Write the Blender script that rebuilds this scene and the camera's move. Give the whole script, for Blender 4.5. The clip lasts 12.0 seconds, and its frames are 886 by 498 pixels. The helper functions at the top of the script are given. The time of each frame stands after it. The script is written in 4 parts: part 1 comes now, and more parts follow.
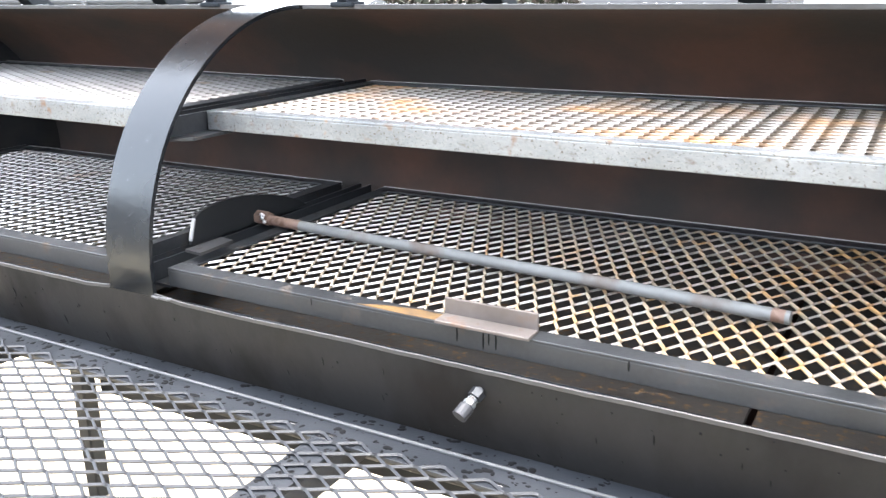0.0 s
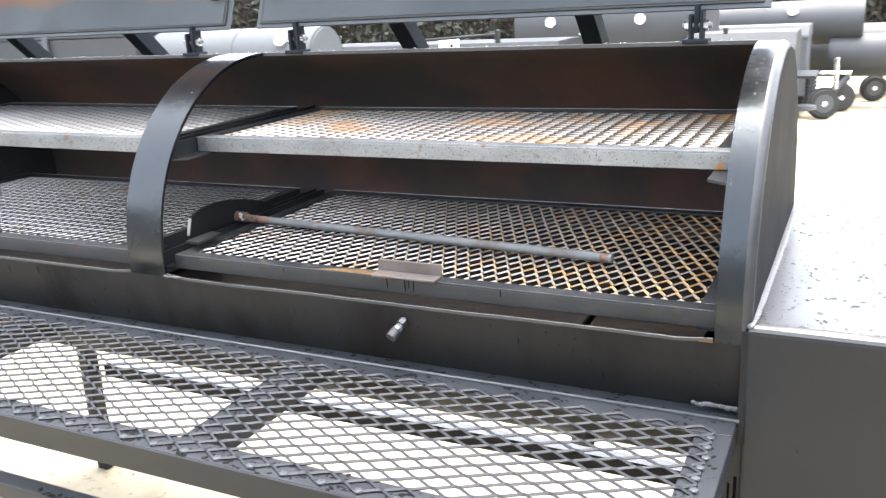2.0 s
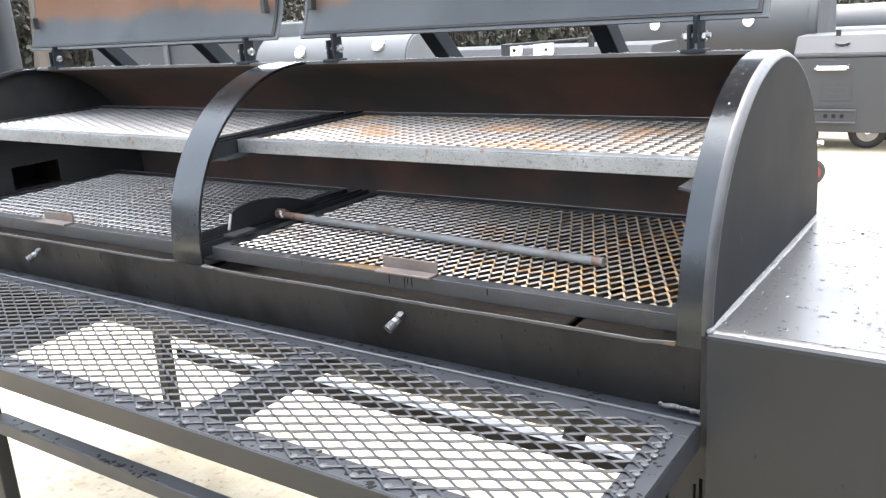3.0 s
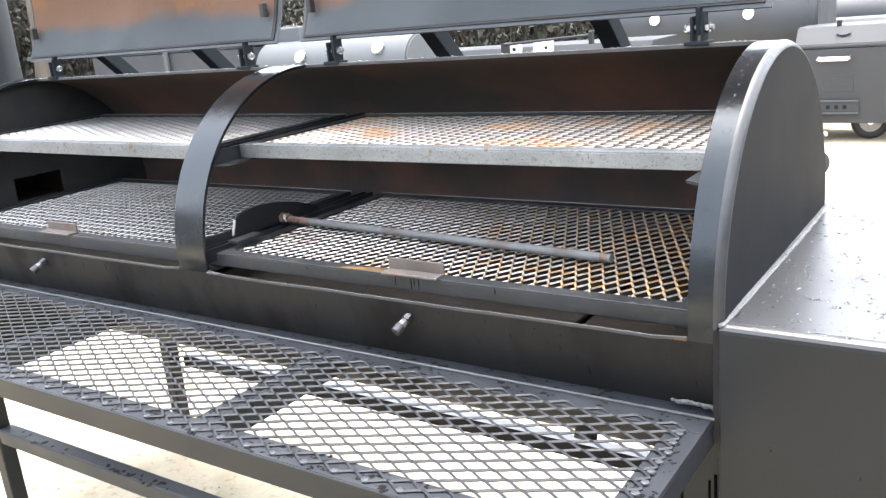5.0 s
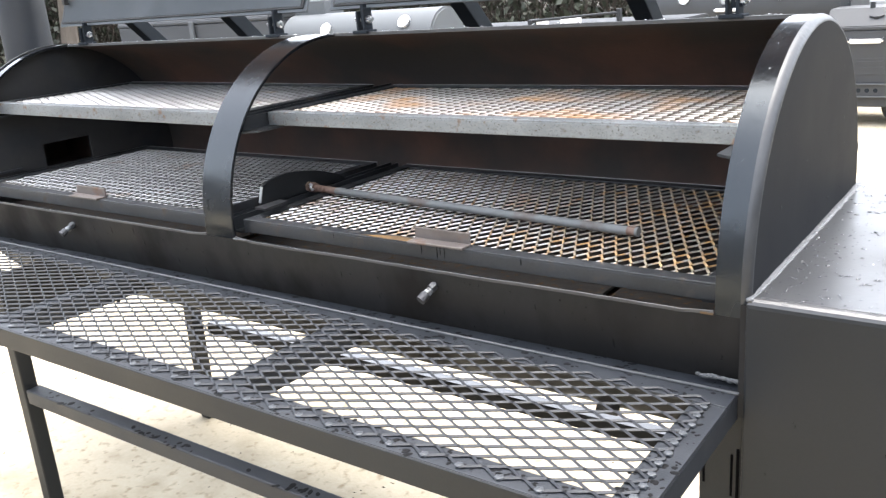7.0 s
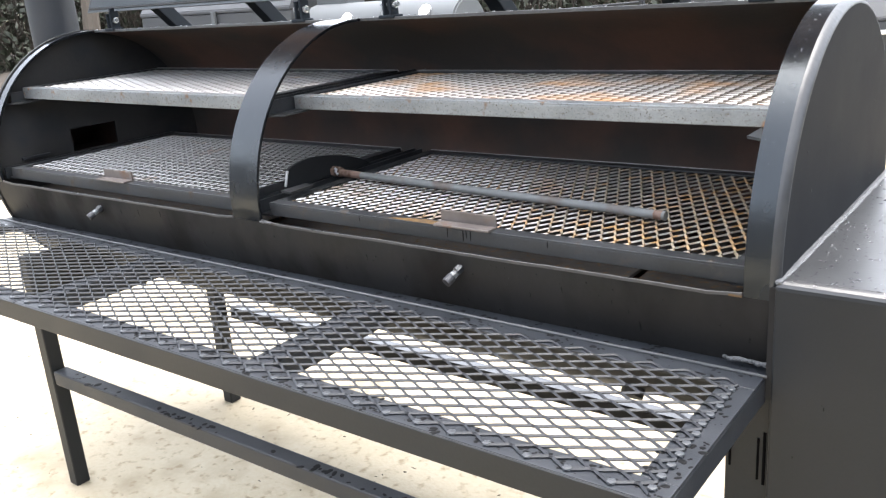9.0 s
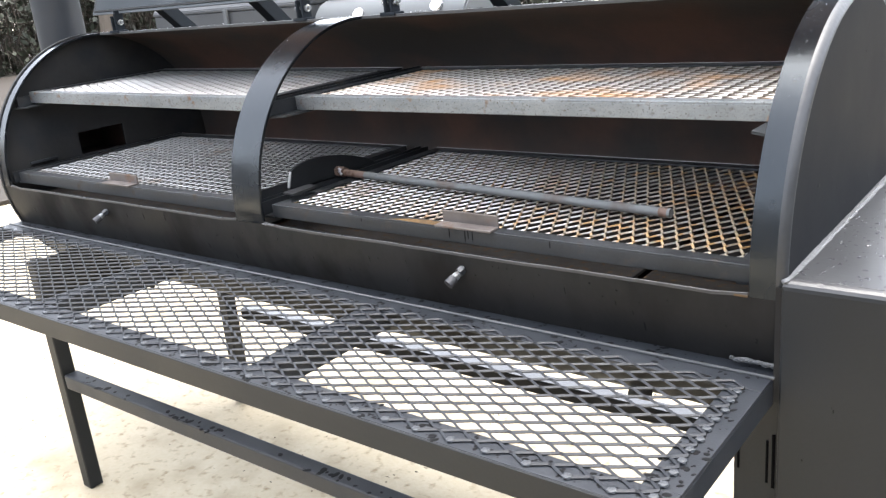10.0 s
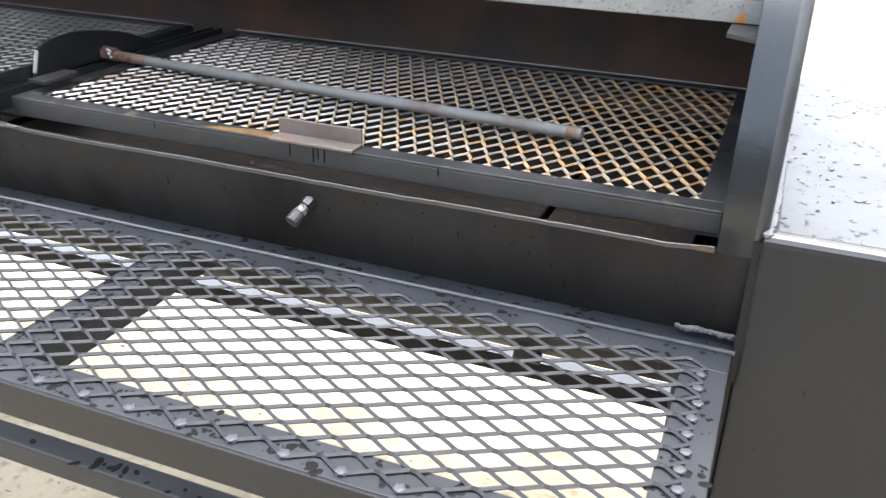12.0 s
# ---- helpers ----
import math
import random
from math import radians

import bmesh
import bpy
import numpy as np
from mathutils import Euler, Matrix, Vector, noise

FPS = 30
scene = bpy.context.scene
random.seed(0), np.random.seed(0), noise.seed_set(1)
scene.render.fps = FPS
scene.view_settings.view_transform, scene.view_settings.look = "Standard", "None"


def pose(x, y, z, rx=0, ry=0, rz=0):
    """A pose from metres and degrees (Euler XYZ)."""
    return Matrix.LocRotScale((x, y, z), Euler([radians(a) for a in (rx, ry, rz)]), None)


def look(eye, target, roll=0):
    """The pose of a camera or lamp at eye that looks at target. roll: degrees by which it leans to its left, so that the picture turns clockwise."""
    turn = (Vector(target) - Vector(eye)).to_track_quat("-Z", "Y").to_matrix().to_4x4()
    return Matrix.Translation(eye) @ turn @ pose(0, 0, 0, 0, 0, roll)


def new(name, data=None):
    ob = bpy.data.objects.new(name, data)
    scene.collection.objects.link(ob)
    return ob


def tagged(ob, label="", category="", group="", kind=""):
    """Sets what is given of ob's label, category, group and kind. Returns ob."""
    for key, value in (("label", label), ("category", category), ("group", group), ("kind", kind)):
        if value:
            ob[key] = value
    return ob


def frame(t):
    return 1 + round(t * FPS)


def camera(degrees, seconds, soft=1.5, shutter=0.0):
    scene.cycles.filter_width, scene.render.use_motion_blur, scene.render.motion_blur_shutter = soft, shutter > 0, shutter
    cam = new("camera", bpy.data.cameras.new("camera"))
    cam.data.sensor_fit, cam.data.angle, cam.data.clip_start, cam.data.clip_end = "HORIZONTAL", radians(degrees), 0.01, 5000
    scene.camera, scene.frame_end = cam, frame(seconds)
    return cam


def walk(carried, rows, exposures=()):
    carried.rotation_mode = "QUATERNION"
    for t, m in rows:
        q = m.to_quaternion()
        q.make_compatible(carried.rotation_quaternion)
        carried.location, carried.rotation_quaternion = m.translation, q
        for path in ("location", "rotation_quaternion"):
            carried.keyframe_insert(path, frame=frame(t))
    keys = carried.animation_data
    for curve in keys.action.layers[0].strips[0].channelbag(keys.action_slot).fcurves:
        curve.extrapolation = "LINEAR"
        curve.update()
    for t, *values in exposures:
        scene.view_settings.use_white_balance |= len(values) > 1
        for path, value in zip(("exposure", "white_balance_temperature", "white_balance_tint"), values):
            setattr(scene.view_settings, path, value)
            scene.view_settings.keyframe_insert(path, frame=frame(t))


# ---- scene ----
cam = camera(54.8, 12.0, soft=1.25, shutter=0.5)
PATH = [
    (0, (-0.0909, -0.7330, 1.1730), (-1.0281, 0.9326, 0.5833), -0.81),
    (0.5, (-0.0689, -0.7881, 1.1736), (-0.9383, 0.9113, 0.5769), -1.62),
    (1, (-0.0350, -0.9462, 1.2146), (-0.7937, 0.8057, 0.6184), -2.15),
    (1.5, (0.0364, -1.0627, 1.2356), (-0.7191, 0.6974, 0.6599), -2.39),
    (2, (0.1500, -1.0746, 1.2380), (-0.7079, 0.6407, 0.6706), -3.16),
    (2.5, (0.2938, -1.0433, 1.2468), (-0.7274, 0.5862, 0.6974), -3.49),
    (3, (0.3555, -1.0450, 1.2447), (-0.7416, 0.5351, 0.6974), -3.81),
    (3.2, (0.3662, -1.0412, 1.2478), (-0.7423, 0.5342, 0.7099), -4.38),
    (4.8, (0.3539, -1.0484, 1.2377), (-0.7498, 0.5339, 0.7101), -5.20),
    (5, (0.3472, -1.0385, 1.2403), (-0.7585, 0.5369, 0.6968), -5.30),
    (5.5, (0.3535, -1.0351, 1.2334), (-0.7718, 0.5218, 0.6767), -5.18),
    (6, (0.3480, -1.0306, 1.2227), (-0.7930, 0.5047, 0.6388), -5.43),
    (6.5, (0.3451, -1.0337, 1.2265), (-0.7891, 0.5058, 0.6404), -5.12),
    (7, (0.3408, -1.0504, 1.2284), (-0.7977, 0.4851, 0.6403), -4.43),
    (7.5, (0.3341, -1.0663, 1.2274), (-0.8359, 0.4436, 0.6348), -4.38),
    (9.3, (0.3333, -1.0660, 1.2145), (-0.8365, 0.4381, 0.6094), -4.40),
    (9.5, (0.3301, -1.0626, 1.2153), (-0.8527, 0.4311, 0.6074), -4.46),
    (10, (0.3428, -1.0298, 1.2200), (-0.8605, 0.4447, 0.6054), -5.70),
    (10.5, (0.3442, -0.9969, 1.1873), (-0.7896, 0.5201, 0.5445), -3.85),
    (11, (0.2281, -0.9360, 1.1597), (-0.7016, 0.6758, 0.4263), -0.76),
    (11.5, (0.1069, -0.8891, 1.1537), (-0.6412, 0.7913, 0.3683), 0.74),
    (12, (0.0243, -0.8160, 1.1460), (-0.6275, 0.8701, 0.2904), 1.72),
]
EXPOSURE = [(0.0, 3.07), (0.8, 2.88), (1.5, 2.65), (2.0, 2.50), (2.5, 2.5), (3.2, 2.46), (5.0, 2.43), (5.5, 2.35), (6.0, 2.20), (6.5, 2.14), (7.0, 2.15), (7.5, 2.14), (9.5, 2.06), (10.5, 2.07), (12.0, 2.2)]
walk(cam, [(t, look(eye, target, roll)) for t, eye, target, roll in PATH], EXPOSURE)

# ---- light ----
SUN_HEIGHT, SUN_TURN = 80, 5
world = bpy.data.worlds.new("sky")
scene.world = world
world.use_nodes = True
wn = world.node_tree
sky = wn.nodes.new("ShaderNodeTexSky")
sky.sky_type, sky.sun_disc = "NISHITA", False
sky.sun_elevation, sky.sun_rotation = radians(SUN_HEIGHT), radians(SUN_TURN)
sky.air_density, sky.dust_density, sky.ozone_density = 1.0, 4.0, 1.0
pale = wn.nodes.new("ShaderNodeHueSaturation")
pale.inputs["Saturation"].default_value = 0.38
wn.links.new(sky.outputs[0], pale.inputs["Color"])
wn.links.new(pale.outputs[0], wn.nodes["Background"].inputs[0])
wn.nodes["Background"].inputs[1].default_value = 0.3
sun = new("sun", bpy.data.lights.new("sun", "SUN"))
sun.data.energy, sun.data.angle, sun.data.color = 0.5, radians(56), (1.0, 0.965, 0.915)
az = radians(SUN_TURN)
sun.matrix_basis = look((0, 0, 0), (-math.sin(az) * math.cos(radians(SUN_HEIGHT)), -math.cos(az) * math.cos(radians(SUN_HEIGHT)), -math.sin(radians(SUN_HEIGHT))))


# ---- materials ----
def mk(name, c1, c2, scale=8.0, rough=(0.4, 0.5), metal=0.0, bump=0.0, fine=120.0, spots=None, spot_scale=20.0, spot_at=(0.6, 0.68), spot_rough=0.85, spec=0.5, stretch=(1, 1, 1)):
    """Two tones by a broad noise, a fine grain, and spots of another colour (rust, dust, stains)."""
    m = bpy.data.materials.new(name)
    m.use_nodes = True
    n, l = m.node_tree.nodes, m.node_tree.links
    b = n["Principled BSDF"]
    tc = n.new("ShaderNodeTexCoord")
    mp = n.new("ShaderNodeMapping")
    mp.inputs["Scale"].default_value = stretch
    l.new(tc.outputs["Object"], mp.inputs[0])

    def noisy(sc, detail=4.0):
        t = n.new("ShaderNodeTexNoise")
        t.inputs["Scale"].default_value, t.inputs["Detail"].default_value = sc, detail
        l.new(mp.outputs[0], t.inputs["Vector"])
        return t

    def ramp(src, a, z):
        r = n.new("ShaderNodeMapRange")
        r.inputs["From Min"].default_value, r.inputs["From Max"].default_value = a, z
        l.new(src, r.inputs["Value"])
        return r.outputs[0]

    def mix(fac, a, z):
        x = n.new("ShaderNodeMix")
        x.data_type = "RGBA"
        l.new(fac, x.inputs[0])
        for v, s in ((a, x.inputs[6]), (z, x.inputs[7])):
            if isinstance(v, tuple):
                s.default_value = (*v, 1)
            else:
                l.new(v, s)
        return x.outputs[2]

    broad, grain = noisy(scale), noisy(fine, 3.0)
    tone = ramp(broad.outputs["Fac"], 0.3, 0.7)
    add = n.new("ShaderNodeMath")
    add.operation = "MULTIPLY_ADD"
    l.new(grain.outputs["Fac"], add.inputs[0])
    add.inputs[1].default_value = 0.5
    l.new(ramp(broad.outputs["Fac"], 0.3, 0.95), add.inputs[2])
    colour = mix(add.outputs[0], c1, c2)
    r = n.new("ShaderNodeMapRange")
    r.inputs["To Min"].default_value, r.inputs["To Max"].default_value = rough
    l.new(tone, r.inputs["Value"])
    rough_out = r.outputs[0]
    b.inputs["Metallic"].default_value = metal
    b.inputs["Specular IOR Level"].default_value = spec
    if spots:
        sp = noisy(spot_scale, 6.0)
        f = ramp(sp.outputs["Fac"], *spot_at)
        colour = mix(f, colour, spots)
        rr = n.new("ShaderNodeMix")
        l.new(f, rr.inputs[0])
        l.new(rough_out, rr.inputs[2])
        rr.inputs[3].default_value = spot_rough
        rough_out = rr.outputs[0]
        if metal:
            mm = n.new("ShaderNodeMix")
            l.new(f, mm.inputs[0])
            mm.inputs[2].default_value, mm.inputs[3].default_value = metal, 0.0
            l.new(mm.outputs[0], b.inputs["Metallic"])
    l.new(colour, b.inputs["Base Color"])
    l.new(rough_out, b.inputs["Roughness"])
    if bump:
        bp = n.new("ShaderNodeBump")
        bp.inputs["Strength"].default_value, bp.inputs["Distance"].default_value = bump, 0.002
        l.new(grain.outputs["Fac"], bp.inputs["Height"])
        l.new(bp.outputs[0], b.inputs["Normal"])
    return m


def speckle(m, colour, scale, a, z, rough=0.8):
    """Small spots of another colour over a finished material: scale pits, rust freckles, splashes."""
    n, l = m.node_tree.nodes, m.node_tree.links
    b = n["Principled BSDF"]
    was = b.inputs["Base Color"].links[0].from_socket
    tc, t, r, x, y = (n.new("ShaderNode" + k) for k in ("TexCoord", "TexNoise", "MapRange", "Mix", "Mix"))
    t.inputs["Scale"].default_value, t.inputs["Detail"].default_value = scale, 2.0
    r.inputs["From Min"].default_value, r.inputs["From Max"].default_value = a, z
    x.data_type = "RGBA"
    x.inputs[7].default_value = (*colour, 1)
    l.new(tc.outputs["Object"], t.inputs["Vector"])
    l.new(t.outputs["Fac"], r.inputs["Value"])
    l.new(r.outputs[0], x.inputs[0])
    l.new(was, x.inputs[6])
    l.new(x.outputs[2], b.inputs["Base Color"])
    l.new(r.outputs[0], y.inputs[0])
    l.new(b.inputs["Roughness"].links[0].from_socket, y.inputs[2])
    y.inputs[3].default_value = rough
    l.new(y.outputs[0], b.inputs["Roughness"])


def drift(m, colour, scale, x0, x1):
    """Rust patches that grow denser from x0 to x1."""
    n, l = m.node_tree.nodes, m.node_tree.links
    b = n["Principled BSDF"]
    was = b.inputs["Base Color"].links[0].from_socket
    metal = b.inputs["Metallic"].links[0].from_socket
    tc, sep, ramp, t, add, r, x, y = (n.new("ShaderNode" + k) for k in ("TexCoord", "SeparateXYZ", "MapRange", "TexNoise", "Math", "MapRange", "Mix", "Mix"))
    l.new(tc.outputs["Object"], sep.inputs[0])
    l.new(sep.outputs["X"], ramp.inputs["Value"])
    ramp.inputs["From Min"].default_value, ramp.inputs["From Max"].default_value = x0, x1
    ramp.inputs["To Min"].default_value, ramp.inputs["To Max"].default_value = -0.14, 0.17
    t.inputs["Scale"].default_value, t.inputs["Detail"].default_value = scale, 4.0
    l.new(tc.outputs["Object"], t.inputs["Vector"])
    add.operation = "ADD"
    l.new(t.outputs["Fac"], add.inputs[0])
    l.new(ramp.outputs[0], add.inputs[1])
    r.inputs["From Min"].default_value, r.inputs["From Max"].default_value = 0.55, 0.70
    l.new(add.outputs[0], r.inputs["Value"])
    x.data_type = "RGBA"
    x.inputs[7].default_value = (*colour, 1)
    l.new(r.outputs[0], x.inputs[0])
    l.new(was, x.inputs[6])
    l.new(x.outputs[2], b.inputs["Base Color"])
    l.new(r.outputs[0], y.inputs[0])
    l.new(metal, y.inputs[2])
    y.inputs[3].default_value = 0.1
    l.new(y.outputs[0], b.inputs["Metallic"])


M_PAINT = mk("dark_grey_paint", (0.0095, 0.0093, 0.0092), (0.0145, 0.0145, 0.0148), 5, (0.5, 0.65), bump=0.08, fine=260, spec=0.22)
# Matte copy of the bands' paint; its dullness stands for the shade below.
M_DRUM = mk("matte_drum_paint", (0.0080, 0.0079, 0.0079), (0.0175, 0.0174, 0.0177), 6, (0.46, 0.66), bump=0.15, fine=140, spec=0.18, spots=(0.0075, 0.0064, 0.0056), spot_scale=7, spot_at=(0.48, 0.66), stretch=(1, 1, 0.6))
M_GLOSS = mk("glossy_sky_tinted_paint", (0.0050, 0.0057, 0.0069), (0.009, 0.0100, 0.0116), 11, (0.13, 0.30), bump=0.10, fine=110, spec=0.47)
# Worn weld bevel, made paler than the plate to paint in the sky's gleam.
M_BEVEL = mk("worn_weld_bevel_lit", (0.013, 0.0143, 0.0162), (0.025, 0.027, 0.030), 30, (0.3, 0.45), bump=0.25, fine=160, spec=0.5)
M_PLATE = mk("matte_grey_plate", (0.0074, 0.0084, 0.0101), (0.0118, 0.0129, 0.0151), 7, (0.65, 0.75), bump=0.05, fine=240, spec=0.08)
# Wet film; the base is paler than the paint to add to its reflection.
M_FILM = mk("wet_film_with_sheen", (0.020, 0.0205, 0.022), (0.04, 0.041, 0.043), 12, (0.10, 0.25), bump=0.05, fine=60, spec=0.8)
M_BAFFLE = mk("speckled_baffle", (0.0075, 0.0072, 0.0070), (0.015, 0.0138, 0.0130), 9, (0.5, 0.7), bump=0.2, spec=0.2, spots=(0.062, 0.038, 0.018), spot_scale=90, spot_at=(0.57, 0.67))
M_WETSPOT = mk("wet_paint", (0.006, 0.0062, 0.0068), (0.009, 0.0093, 0.010), 30, (0.42, 0.52), spec=0.06)
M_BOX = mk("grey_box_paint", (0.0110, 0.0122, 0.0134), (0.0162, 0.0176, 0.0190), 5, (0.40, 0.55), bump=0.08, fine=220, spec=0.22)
# Wet box paint, its base lightened to carry part of the sky's reflection.
M_WET_LIT = mk("wet_box_paint_lit", (0.019, 0.0195, 0.021), (0.028, 0.0287, 0.030), 4, (0.25, 0.42), bump=0.06, fine=120, spec=0.56)
M_SHELF = mk("shelf_paint", (0.0115, 0.0136, 0.0174), (0.0202, 0.0234, 0.0286), 9, (0.42, 0.58), bump=0.1, fine=300, spec=0.35)
M_SHELF_MESH = mk("shelf_mesh_paint", (0.0106, 0.0124, 0.0155), (0.0176, 0.0197, 0.0239), 14, (0.45, 0.6), bump=0.1, fine=300, spec=0.35)
M_LID = mk("lid_grey_paint", (0.033, 0.041, 0.047), (0.049, 0.058, 0.065), 6, (0.45, 0.6), bump=0.05)
M_RUST_IN = mk("rusty_inside", (0.104, 0.050, 0.034), (0.059, 0.037, 0.029), 3.5, (0.7, 0.9), bump=0.25, fine=90, spots=(0.036, 0.032, 0.030), spot_scale=3.0, spot_at=(0.44, 0.62))
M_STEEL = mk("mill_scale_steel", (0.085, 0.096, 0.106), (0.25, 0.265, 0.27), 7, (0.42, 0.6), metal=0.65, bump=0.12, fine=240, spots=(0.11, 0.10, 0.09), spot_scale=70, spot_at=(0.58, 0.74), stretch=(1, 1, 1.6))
speckle(M_STEEL, (0.10, 0.085, 0.07), 300, 0.60, 0.74)
speckle(M_STEEL, (0.34, 0.15, 0.035), 16, 0.70, 0.73)
speckle(M_STEEL, (0.17, 0.10, 0.055), 42, 0.63, 0.78)
M_STRIP = mk("pale_strip_steel", (0.20, 0.20, 0.196), (0.34, 0.34, 0.334), 30, (0.35, 0.5), metal=0.5)
M_RODRUST = mk("rusty_rod", (0.10, 0.062, 0.045), (0.15, 0.10, 0.078), 40, (0.6, 0.8), bump=0.2, spots=(0.07, 0.035, 0.022), spot_scale=60, spot_at=(0.5, 0.65))
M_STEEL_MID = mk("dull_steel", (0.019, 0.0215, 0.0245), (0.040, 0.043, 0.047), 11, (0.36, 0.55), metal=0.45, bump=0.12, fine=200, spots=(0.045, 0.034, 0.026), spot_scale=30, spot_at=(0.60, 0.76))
M_STEEL_DARK = mk("dark_steel", (0.03, 0.031, 0.034), (0.055, 0.056, 0.06), 10, (0.4, 0.6), metal=0.6, bump=0.1, spots=(0.04, 0.018, 0.01), spot_scale=18, spot_at=(0.62, 0.7))
# Rusty and bare mesh; ochre, brown and dull are dimmer copies for unlit strands.
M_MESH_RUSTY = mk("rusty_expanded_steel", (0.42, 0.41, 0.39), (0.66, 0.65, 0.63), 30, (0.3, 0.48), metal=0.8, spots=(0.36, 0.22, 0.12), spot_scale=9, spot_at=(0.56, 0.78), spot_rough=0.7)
M_MESH_OCHRE_DIM = mk("ochre_dim_expanded_steel", (0.19, 0.157, 0.117), (0.41, 0.355, 0.27), 22, (0.4, 0.6), metal=0.5, spots=(0.30, 0.17, 0.07), spot_scale=11, spot_at=(0.58, 0.72), spot_rough=0.75)
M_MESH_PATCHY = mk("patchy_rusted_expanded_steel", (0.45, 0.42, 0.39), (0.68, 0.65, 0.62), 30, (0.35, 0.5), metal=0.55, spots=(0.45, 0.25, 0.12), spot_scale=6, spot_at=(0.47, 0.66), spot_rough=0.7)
M_MESH_BROWN_DIM = mk("brown_dim_expanded_steel", (0.085, 0.07, 0.055), (0.19, 0.16, 0.13), 20, (0.5, 0.7), metal=0.4, spots=(0.29, 0.16, 0.07), spot_scale=6, spot_at=(0.50, 0.66), spot_rough=0.75)
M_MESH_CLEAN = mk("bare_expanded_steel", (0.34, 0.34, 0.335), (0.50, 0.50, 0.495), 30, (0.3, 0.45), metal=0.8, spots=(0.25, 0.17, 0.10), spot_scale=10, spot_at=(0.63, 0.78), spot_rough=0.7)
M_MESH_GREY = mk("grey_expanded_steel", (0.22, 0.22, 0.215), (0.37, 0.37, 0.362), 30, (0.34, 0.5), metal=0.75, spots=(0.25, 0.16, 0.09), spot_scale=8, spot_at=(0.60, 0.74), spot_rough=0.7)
M_MESH_DIM = mk("dim_expanded_steel", (0.16, 0.157, 0.15), (0.28, 0.275, 0.265), 26, (0.35, 0.55), metal=0.7, spots=(0.18, 0.12, 0.07), spot_scale=10, spot_at=(0.62, 0.78), spot_rough=0.7)
for _m in (M_MESH_RUSTY, M_MESH_OCHRE_DIM):
    drift(_m, (0.36, 0.225, 0.105), 34, -0.85, 0.10)
M_ROD = mk("steel_rod", (0.082, 0.087, 0.088), (0.135, 0.141, 0.142), 14, (0.5, 0.65), metal=0.15, bump=0.15, spots=(0.075, 0.05, 0.036), spot_scale=12, spot_at=(0.55, 0.7))
M_ZINC = mk("zinc_bolt", (0.55, 0.56, 0.58), (0.7, 0.7, 0.72), 40, (0.2, 0.35), metal=1.0)
# Sooty steel, darkened further so the colour holds the lid's shade.
M_SOOT_SHADE = mk("sooty_shaded_steel", (0.0105, 0.0103, 0.0100), (0.022, 0.0213, 0.021), 4, (0.6, 0.8), bump=0.2, fine=90, spots=(0.011, 0.0125, 0.015), spot_scale=6, spot_at=(0.48, 0.66))
M_SLOT_SHADE = mk("slot_shade_black", (0.003, 0.003, 0.0032), (0.0045, 0.0045, 0.0048), 20, (0.8, 0.9), spec=0.0)
M_TACK = mk("painted_tack_weld", (0.028, 0.032, 0.037), (0.047, 0.052, 0.058), 60, (0.35, 0.5), bump=0.4, fine=400)
M_PUDDLE = mk("standing_water", (0.010, 0.0105, 0.0115), (0.016, 0.0165, 0.018), 20, (0.03, 0.08), spec=0.9)
M_EDGE = mk("cut_steel_edge", (0.022, 0.022, 0.022), (0.045, 0.045, 0.046), 50, (0.4, 0.6), bump=0.3, fine=300)
M_WELD = mk("painted_weld", (0.05, 0.052, 0.055), (0.085, 0.088, 0.092), 60, (0.3, 0.5), bump=0.6, fine=500)
M_GROUND = mk("pale_concrete", (0.262, 0.212, 0.130), (0.385, 0.342, 0.258), 1.7, (0.7, 0.9), bump=0.6, fine=85, spots=(0.20, 0.165, 0.105), spot_scale=6.0, spot_at=(0.50, 0.80))
speckle(M_GROUND, (0.20, 0.16, 0.098), 34, 0.56, 0.74)
M_PIT = mk("silver_grey_paint", (0.025, 0.027, 0.030), (0.033, 0.0355, 0.039), 3, (0.5, 0.65), bump=0.05)
M_PIT_LIGHT = mk("pale_silver_paint", (0.064, 0.070, 0.075), (0.082, 0.088, 0.093), 3, (0.55, 0.7), bump=0.05, spec=0.3)
M_RIM = mk("dull_aluminium_rim", (0.22, 0.22, 0.225), (0.32, 0.32, 0.325), 20, (0.45, 0.6), metal=0.4)
M_PIT_DARK = mk("charcoal_paint", (0.016, 0.0175, 0.020), (0.026, 0.028, 0.031), 3, (0.55, 0.7), bump=0.05, spec=0.2)
M_ARM = mk("blue_black_paint", (0.016, 0.0192, 0.0232), (0.024, 0.0278, 0.0325), 5, (0.6, 0.75), spec=0.03)
M_WHITE = mk("white_enamel", (0.78, 0.78, 0.77), (0.84, 0.84, 0.83), 6, (0.3, 0.4))
M_BLACK = mk("black_rubber_and_gap_shade", (0.015, 0.015, 0.016), (0.03, 0.03, 0.03), 20, (0.6, 0.8), bump=0.2)
M_RED = mk("red_enamel", (0.13, 0.014, 0.014), (0.18, 0.02, 0.02), 10, (0.35, 0.5))
M_BARK = mk("bark", (0.025, 0.02, 0.015), (0.06, 0.046, 0.034), 6, (0.85, 0.95), bump=0.5, fine=30)
M_LEAF = mk("leaves", (0.006, 0.0105, 0.004), (0.018, 0.023, 0.009), 2.0, (0.5, 0.7))
M_TWIG = mk("dry_twigs", (0.017, 0.012, 0.008), (0.042, 0.031, 0.022), 2.0, (0.8, 0.95))
